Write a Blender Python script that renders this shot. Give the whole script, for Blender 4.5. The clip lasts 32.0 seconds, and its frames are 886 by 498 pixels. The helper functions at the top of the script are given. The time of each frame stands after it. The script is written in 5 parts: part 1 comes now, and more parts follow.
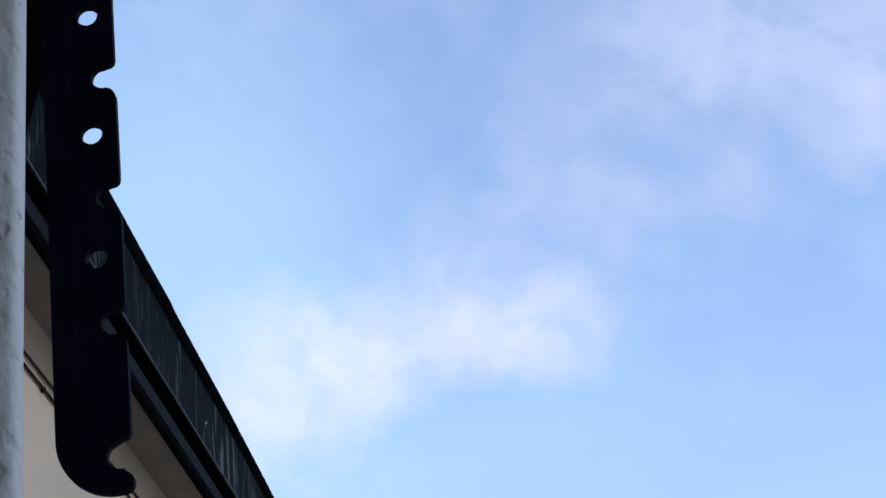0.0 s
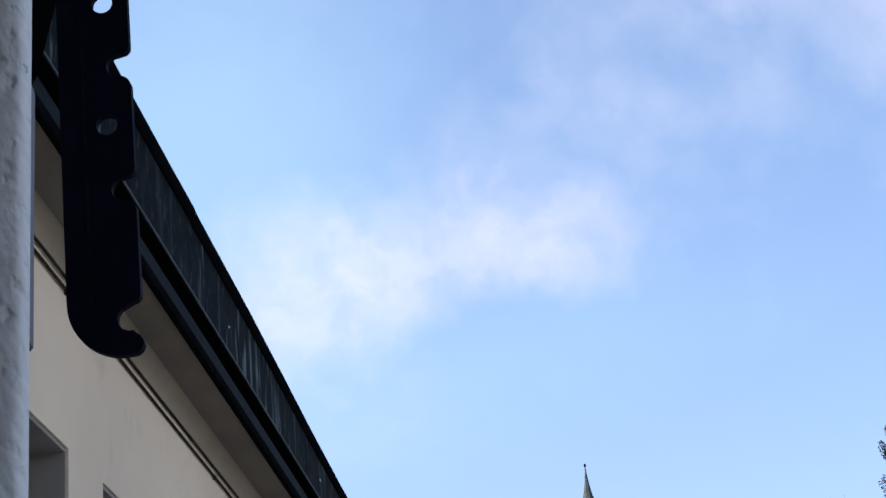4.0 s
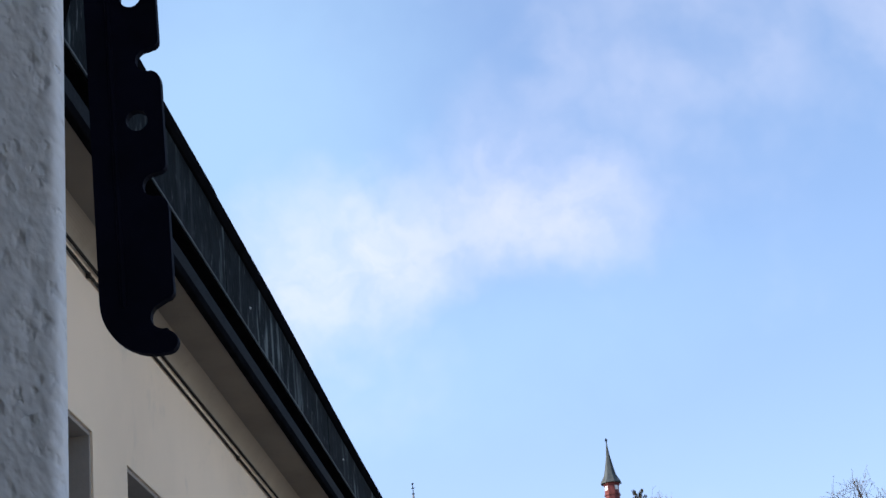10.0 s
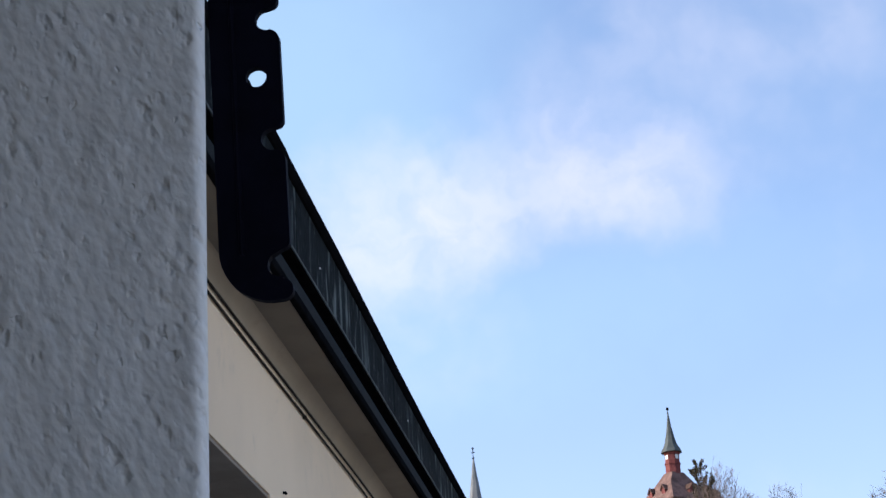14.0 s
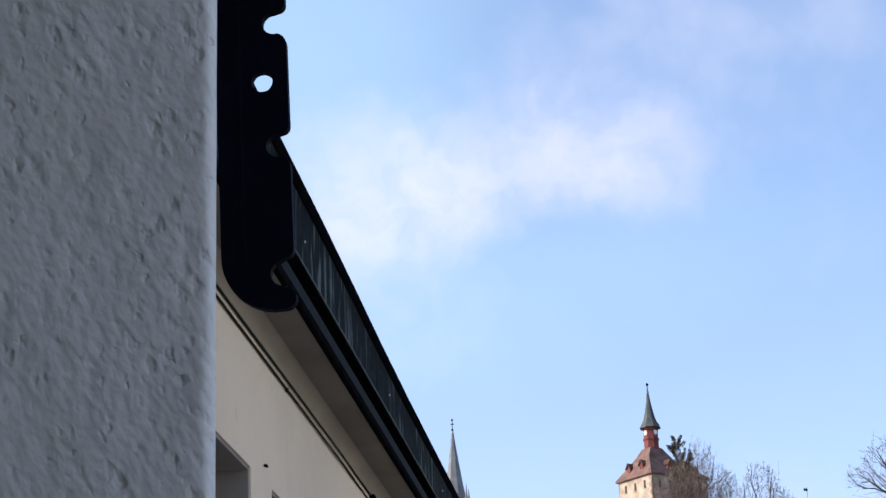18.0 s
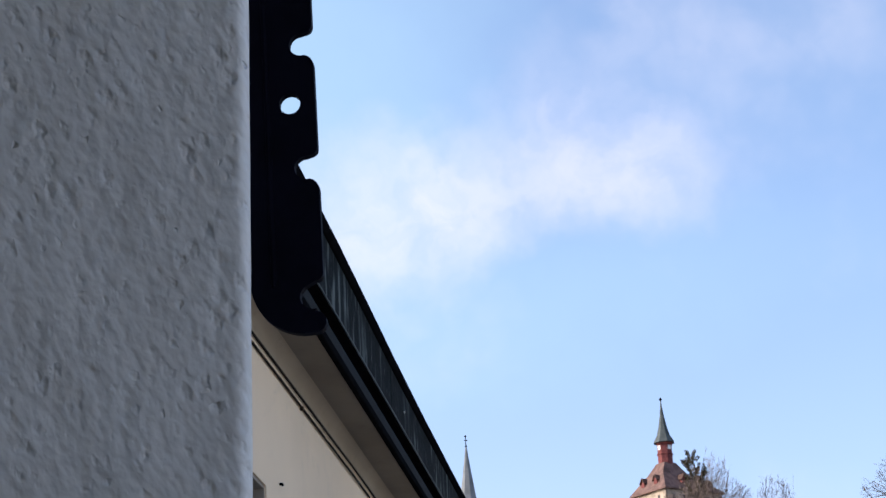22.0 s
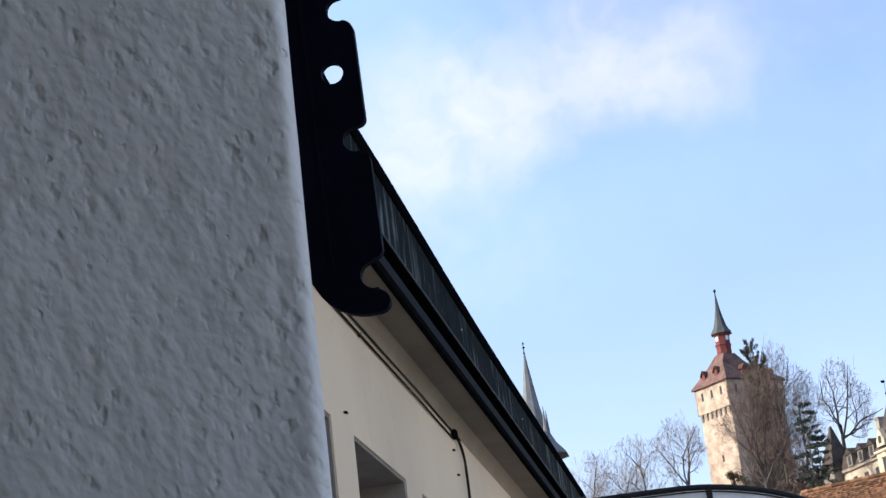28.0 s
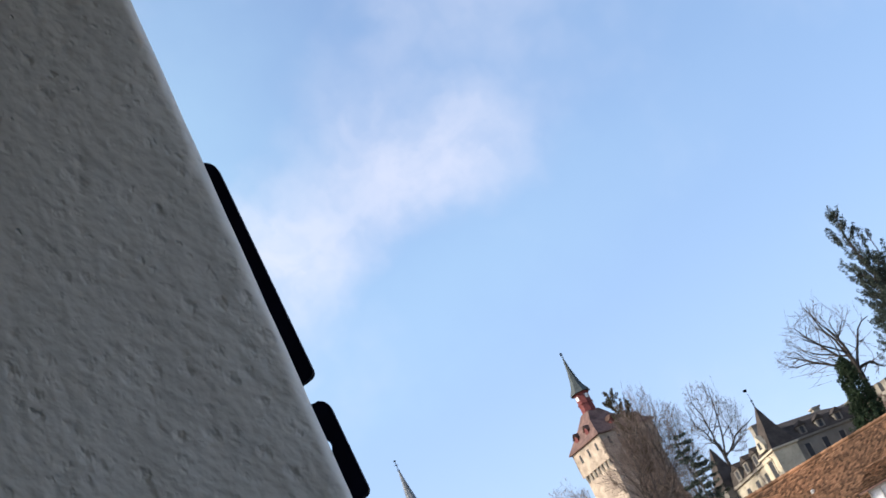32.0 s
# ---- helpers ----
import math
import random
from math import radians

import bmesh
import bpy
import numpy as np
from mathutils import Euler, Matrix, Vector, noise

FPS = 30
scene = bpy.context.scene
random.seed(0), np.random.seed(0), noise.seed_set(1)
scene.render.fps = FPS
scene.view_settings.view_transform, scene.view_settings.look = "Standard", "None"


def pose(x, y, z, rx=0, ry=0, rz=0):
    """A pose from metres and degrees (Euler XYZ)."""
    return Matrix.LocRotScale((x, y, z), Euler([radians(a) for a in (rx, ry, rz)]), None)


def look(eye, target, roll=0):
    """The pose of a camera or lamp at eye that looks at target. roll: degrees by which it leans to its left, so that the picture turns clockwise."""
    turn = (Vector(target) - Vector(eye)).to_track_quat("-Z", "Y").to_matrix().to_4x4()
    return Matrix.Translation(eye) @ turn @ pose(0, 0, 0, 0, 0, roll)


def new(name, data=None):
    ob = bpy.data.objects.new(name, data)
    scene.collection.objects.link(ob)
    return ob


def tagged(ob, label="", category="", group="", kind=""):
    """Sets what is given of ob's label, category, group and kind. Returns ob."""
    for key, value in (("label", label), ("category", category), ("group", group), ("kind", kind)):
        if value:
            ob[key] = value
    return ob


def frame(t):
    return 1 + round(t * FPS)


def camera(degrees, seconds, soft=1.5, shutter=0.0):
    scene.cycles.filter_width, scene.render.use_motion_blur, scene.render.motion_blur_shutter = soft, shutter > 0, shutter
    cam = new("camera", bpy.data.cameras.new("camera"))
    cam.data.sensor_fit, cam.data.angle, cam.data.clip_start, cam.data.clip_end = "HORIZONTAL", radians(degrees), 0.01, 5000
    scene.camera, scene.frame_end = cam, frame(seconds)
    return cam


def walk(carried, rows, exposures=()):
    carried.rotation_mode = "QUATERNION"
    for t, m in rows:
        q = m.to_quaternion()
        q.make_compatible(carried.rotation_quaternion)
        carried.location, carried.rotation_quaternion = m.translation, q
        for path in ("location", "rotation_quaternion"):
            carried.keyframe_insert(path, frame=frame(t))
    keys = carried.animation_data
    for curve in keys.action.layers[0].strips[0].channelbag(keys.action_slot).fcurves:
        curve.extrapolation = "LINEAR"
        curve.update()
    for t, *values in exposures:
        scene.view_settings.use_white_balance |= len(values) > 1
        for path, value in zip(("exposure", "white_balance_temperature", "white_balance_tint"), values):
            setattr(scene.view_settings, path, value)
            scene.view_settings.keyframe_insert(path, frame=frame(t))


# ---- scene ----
cam = camera(26.5, 32.0, soft=1.5, shutter=0.25)

PATH = [
    (0, (0.2125, 0.3063, 1.8034), (0.1361, 2.1228, 2.6366), -5.35),
    (0.5, (0.2113, 0.3044, 1.8056), (0.1080, 2.1303, 2.6151), -4.99),
    (1, (0.2188, 0.3009, 1.8083), (0.0955, 2.1293, 2.6094), -5.37),
    (1.5, (0.2084, 0.3010, 1.8061), (0.0723, 2.1309, 2.6016), -5.41),
    (2, (0.2161, 0.3059, 1.7970), (0.0793, 2.1383, 2.5866), -5.35),
    (2.7, (0.2331, 0.2933, 1.7855), (0.1053, 2.1330, 2.5596), -5.35),
    (3, (0.2270, 0.3029, 1.7842), (0.1026, 2.1446, 2.5540), -5.21),
    (3.5, (0.2219, 0.3040, 1.7847), (0.1020, 2.1499, 2.5450), -4.88),
    (5.5, (0.2060, 0.3072, 1.7834), (0.1124, 2.1706, 2.5039), -4.35),
    (6, (0.2057, 0.2996, 1.7821), (0.1059, 2.1630, 2.5015), -4.11),
    (7, (0.2015, 0.3004, 1.7921), (0.0773, 2.1597, 2.5185), -3.62),
    (8, (0.2063, 0.2794, 1.7847), (0.0721, 2.1356, 2.5171), -3.51),
    (9, (0.2032, 0.3011, 1.7943), (0.0731, 2.1570, 2.5282), -4.24),
    (10, (0.2123, 0.3093, 1.7937), (0.0780, 2.1677, 2.5206), -5.16),
    (11, (0.2047, 0.3011, 1.7841), (0.0306, 2.1612, 2.4981), -4.80),
    (12, (0.1996, 0.2909, 1.7830), (-0.0203, 2.1488, 2.4901), -3.77),
    (13, (0.1980, 0.2941, 1.7863), (-0.0331, 2.1525, 2.4885), -3.29),
    (14, (0.1987, 0.2826, 1.7813), (-0.0072, 2.1459, 2.4781), -3.27),
    (14.5, (0.1976, 0.2844, 1.7841), (0.0081, 2.1505, 2.4784), -3.32),
    (16.5, (0.1899, 0.2835, 1.7941), (0.0201, 2.1596, 2.4661), -2.91),
    (17, (0.1861, 0.2870, 1.7957), (0.0066, 2.1638, 2.4629), -2.54),
    (18, (0.1908, 0.2844, 1.7987), (0.0001, 2.1600, 2.4664), -2.27),
    (19, (0.1856, 0.2851, 1.7976), (-0.0093, 2.1585, 2.4701), -2.62),
    (20, (0.1835, 0.2863, 1.8006), (-0.0197, 2.1580, 2.4755), -2.64),
    (21, (0.1818, 0.2855, 1.8025), (-0.0241, 2.1557, 2.4807), -2.58),
    (22, (0.1836, 0.2881, 1.8028), (-0.0183, 2.1565, 2.4872), -2.62),
    (23, (0.1847, 0.2871, 1.8050), (-0.0178, 2.1506, 2.5026), -2.99),
    (24, (0.1894, 0.2934, 1.8058), (-0.0364, 2.1495, 2.5155), -3.34),
    (24.5, (0.1882, 0.2921, 1.8042), (-0.0427, 2.1477, 2.5138), -3.76),
    (26.5, (0.1857, 0.3103, 1.8310), (-0.0171, 2.1974, 2.4617), -7.34),
    (27, (0.1792, 0.3135, 1.8338), (-0.0441, 2.2034, 2.4489), -7.37),
    (27.5, (0.1739, 0.3208, 1.8371), (-0.0752, 2.2103, 2.4434), -7.05),
    (28, (0.1761, 0.3132, 1.8334), (-0.0851, 2.2032, 2.4330), -6.80),
    (28.5, (0.1721, 0.3274, 1.8434), (-0.0777, 2.2241, 2.4267), -7.36),
    (29, (0.1683, 0.3273, 1.8522), (-0.0436, 2.2365, 2.4089), -8.93),
    (29.2, (0.1653, 0.3017, 1.8720), (-0.0218, 2.2175, 2.4149), -9.87),
    (29.5, (0.1572, 0.2704, 1.9046), (0.0097, 2.1922, 2.4385), -12.17),
    (30, (0.1477, 0.2557, 1.9873), (0.0800, 2.1818, 2.5216), -16.93),
    (30.3, (0.1424, 0.2211, 2.0392), (0.1126, 2.1433, 2.5906), -19.54),
    (30.5, (0.1490, 0.1847, 2.0711), (0.1426, 2.1019, 2.6405), -21.11),
    (31, (0.1505, 0.1610, 2.0872), (0.1659, 2.0633, 2.7044), -23.99),
    (31.5, (0.1496, 0.1617, 2.0908), (0.1525, 2.0510, 2.7469), -25.24),
    (32, (0.1477, 0.2332, 2.1095), (0.0998, 2.1184, 2.7757), -26.01),
]
walk(cam, [(t, look(eye, target, roll)) for t, eye, target, roll in PATH],
     [(0, 1.38, 6200, 9), (10, 1.38, 6250, 9), (14, 1.4, 6350, 9.5), (22, 1.42, 6430, 10), (26.5, 1.46, 6500, 10), (28, 1.52, 6520, 9), (29.5, 1.52, 6500, 9), (30.3, 1.48, 6450, 8), (31.2, 1.31, 6480, 6), (32, 1.31, 6480, 6)])

# ---- sky, sun, exposure ----
SUN_AZ, SUN_EL = radians(-100), radians(34)      # azimuth from +y towards +x
sun_dir = Vector((math.sin(SUN_AZ) * math.cos(SUN_EL), math.cos(SUN_AZ) * math.cos(SUN_EL), math.sin(SUN_EL)))
sun = new("sun", bpy.data.lights.new("sun", "SUN"))
sun.data.energy, sun.data.angle, sun.data.color = 2.2, radians(0.53), (1.0, 0.93, 0.82)
sun.matrix_world = look(sun_dir * 50, (0, 0, 0))


class Nodes:
    """Short hand for node trees."""

    def __init__(self, tree):
        self.tree = tree
        tree.nodes.clear()

    def add(self, kind, values=None, **props):
        node = self.tree.nodes.new(kind)
        for key, value in props.items():
            setattr(node, key, value)
        for key, value in (values or {}).items():
            if isinstance(value, bpy.types.NodeSocket):
                self.tree.links.new(value, node.inputs[key])
            else:
                node.inputs[key].default_value = value
        return node

    def math(self, op, a, b=0.0, c=0.0, clamp=False):
        return self.add("ShaderNodeMath", {0: a, 1: b, 2: c}, operation=op, use_clamp=clamp).outputs[0]

    def vec(self, op, a, b=(0, 0, 0)):
        return self.add("ShaderNodeVectorMath", {0: a, 1: b}, operation=op)

    def noise(self, vector, scale, detail=4.0, rough=0.55, distort=0.0):
        return self.add("ShaderNodeTexNoise", {"Vector": vector, "Scale": scale, "Detail": detail, "Roughness": rough, "Distortion": distort}).outputs["Fac"]

    def span(self, value, a, b, lo=0.0, hi=1.0, smooth=True):
        return self.add("ShaderNodeMapRange", {0: value, 1: a, 2: b, 3: lo, 4: hi}, interpolation_type="SMOOTHSTEP" if smooth else "LINEAR", clamp=True).outputs[0]

    def mix(self, fac, a, b, blend="MIX"):
        return self.add("ShaderNodeMix", {0: fac, 6: a, 7: b}, data_type="RGBA", blend_type=blend).outputs[2]


def sky_world():
    world = bpy.data.worlds.new("sky")
    scene.world = world
    world.use_nodes = True
    n = Nodes(world.node_tree)
    sky = n.add("ShaderNodeTexSky", sky_type="NISHITA", sun_disc=False, sun_elevation=SUN_EL, sun_rotation=SUN_AZ, air_density=1.0, dust_density=2.4, ozone_density=2.0, altitude=450)
    way = n.add("ShaderNodeTexCoord").outputs["Generated"]
    # two scales of drift bend the banks of thin cloud
    wide = n.vec("SUBTRACT", n.add("ShaderNodeTexNoise", {"Vector": way, "Scale": 14.0, "Detail": 4.0, "Roughness": 0.55}).outputs["Color"], (0.5, 0.5, 0.5)).outputs[0]
    small = n.vec("SUBTRACT", n.add("ShaderNodeTexNoise", {"Vector": way, "Scale": 55.0, "Detail": 3.0, "Roughness": 0.5}).outputs["Color"], (0.5, 0.5, 0.5)).outputs[0]
    drift = n.vec("ADD", n.vec("MULTIPLY", wide, (0.055, 0.055, 0.055)).outputs[0], n.vec("MULTIPLY", small, (0.022, 0.022, 0.022)).outputs[0]).outputs[0]
    warp = n.vec("ADD", way, drift).outputs[0]

    def banks(rows):
        total = None
        for x, z, half, high, lean, strong in rows:
            off = n.vec("SUBTRACT", warp, (x, math.sqrt(1 - x * x - z * z), z)).outputs[0]
            side = n.vec("DOT_PRODUCT", off, (math.cos(lean) / half, 0, math.sin(lean) / half)).outputs["Value"]
            rise = n.vec("DOT_PRODUCT", off, (-math.sin(lean) / high, 0, math.cos(lean) / high)).outputs["Value"]
            deep = n.vec("DOT_PRODUCT", off, (0, 1.5, 0)).outputs["Value"]
            far = n.vec("LENGTH", n.add("ShaderNodeCombineXYZ", {0: side, 1: rise, 2: deep}).outputs[0]).outputs["Value"]
            bank = n.math("MULTIPLY", n.span(far, 1.75, 0.1), strong)
            total = bank if total is None else n.math("SUBTRACT", n.math("ADD", total, bank), n.math("MULTIPLY", total, bank))
        return total
    fine = n.noise(warp, 30.0, 4.0, 0.5)
    rest = n.math("MULTIPLY", n.span(n.noise(way, 5.1, 5.0, 0.6), 0.5, 0.8), 0.22)
    mask = n.math("MULTIPLY", n.math("MAXIMUM", banks(CLOUDS), rest), n.span(fine, 0.2, 0.66, 0.5, 1.06), clamp=True)
    low = n.span(n.add("ShaderNodeSeparateXYZ", {0: way}).outputs[2], 0.12, 0.42, 1.0, 0.0)
    tint = n.mix(1.0, sky.outputs[0], n.mix(low, (*SKY_TINT, 1), (*LOW_TINT, 1)), "MULTIPLY")
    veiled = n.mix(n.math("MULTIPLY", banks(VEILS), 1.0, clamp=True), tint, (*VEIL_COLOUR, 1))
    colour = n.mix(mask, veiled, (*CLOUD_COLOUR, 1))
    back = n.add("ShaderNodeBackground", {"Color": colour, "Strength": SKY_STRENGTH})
    n.add("ShaderNodeOutputWorld", {"Surface": back.outputs[0]})


# cloud banks: direction x, z, half length, half height, lean, density
CLOUDS = [(-0.130, 0.354, 0.048, 0.036, 0.4, 0.48), (-0.075, 0.362, 0.058, 0.022, 0.25, 0.34), (0.000, 0.381, 0.044, 0.030, -0.1, 0.42), (-0.065, 0.397, 0.045, 0.018, 0.2, 0.17),
          (0.003, 0.452, 0.016, 0.032, -0.3, 0.17), (-0.03, 0.425, 0.022, 0.020, 0.6, 0.12), (0.110, 0.497, 0.062, 0.028, -0.35, 0.32), (0.188, 0.452, 0.040, 0.022, 0.4, 0.25), (0.215, 0.500, 0.060, 0.04, -0.2, 0.26)]
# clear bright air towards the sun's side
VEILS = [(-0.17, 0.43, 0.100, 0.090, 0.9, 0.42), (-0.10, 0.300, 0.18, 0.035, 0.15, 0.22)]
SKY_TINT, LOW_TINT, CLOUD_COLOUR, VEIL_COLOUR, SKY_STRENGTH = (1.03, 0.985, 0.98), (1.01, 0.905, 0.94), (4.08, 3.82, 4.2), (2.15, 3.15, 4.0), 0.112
sky_world()

# ---- materials ----
def material(name, base, rough=0.8, metal=0.0, vary=0.25, scale=6.0, second=None, bump=0.2, bump_scale=60.0, random_tone=0.0, spec=0.4, stains=None, stretch=(1, 1, 1)):
    """A surface with broad and fine variation of colour, roughness and relief, in metres."""
    mat = bpy.data.materials.new(name)
    mat.use_nodes = True
    n = Nodes(mat.node_tree)
    where = n.add("ShaderNodeTexCoord").outputs["Object"]
    where = n.vec("MULTIPLY", where, stretch).outputs[0]
    broad = n.noise(where, scale, 4.0, 0.6)
    fine = n.noise(where, bump_scale, 5.0, 0.65)
    dark = tuple(c * (1 - vary) for c in base)
    light = tuple(min(1.0, c * (1 + vary)) for c in base)
    colour = n.mix(n.span(broad, 0.3, 0.7), (*dark, 1), (*(second or light), 1))
    colour = n.mix(n.math("MULTIPLY", n.span(fine, 0.35, 0.75), vary), colour, (*light, 1))
    if stains:
        colour = n.mix(n.math("MULTIPLY", n.span(n.noise(where, scale * 2.7, 6.0, 0.7, 0.6), 0.55, 0.75), stains[1]), colour, (*stains[0], 1))
    if random_tone:
        rand = n.add("ShaderNodeObjectInfo").outputs["Random"]
        island = n.add("ShaderNodeNewGeometry").outputs["Random Per Island"]
        tone = n.math("FRACT", n.math("ADD", rand, island))
        colour = n.mix(1.0, colour, n.add("ShaderNodeCombineColor", {0: n.span(tone, 0, 1, 1 - random_tone, 1 + random_tone * 0.75, False), 1: n.span(tone, 0, 1, 1 - random_tone, 1 + random_tone * 0.68, False), 2: n.span(tone, 0, 1, 1 - random_tone, 1 + random_tone * 0.6, False)}).outputs[0], "MULTIPLY")
    shader = n.add("ShaderNodeBsdfPrincipled", {"Base Color": colour, "Metallic": metal, "Specular IOR Level": spec})
    n.tree.links.new(n.span(broad, 0.2, 0.8, max(0.02, rough - 0.12), min(1.0, rough + 0.1), False), shader.inputs["Roughness"])
    if bump:
        rise = n.add("ShaderNodeBump", {"Height": fine, "Strength": bump, "Distance": 0.5 / bump_scale})
        n.tree.links.new(rise.outputs[0], shader.inputs["Normal"])
    n.add("ShaderNodeOutputMaterial", {"Surface": shader.outputs[0]})
    return mat


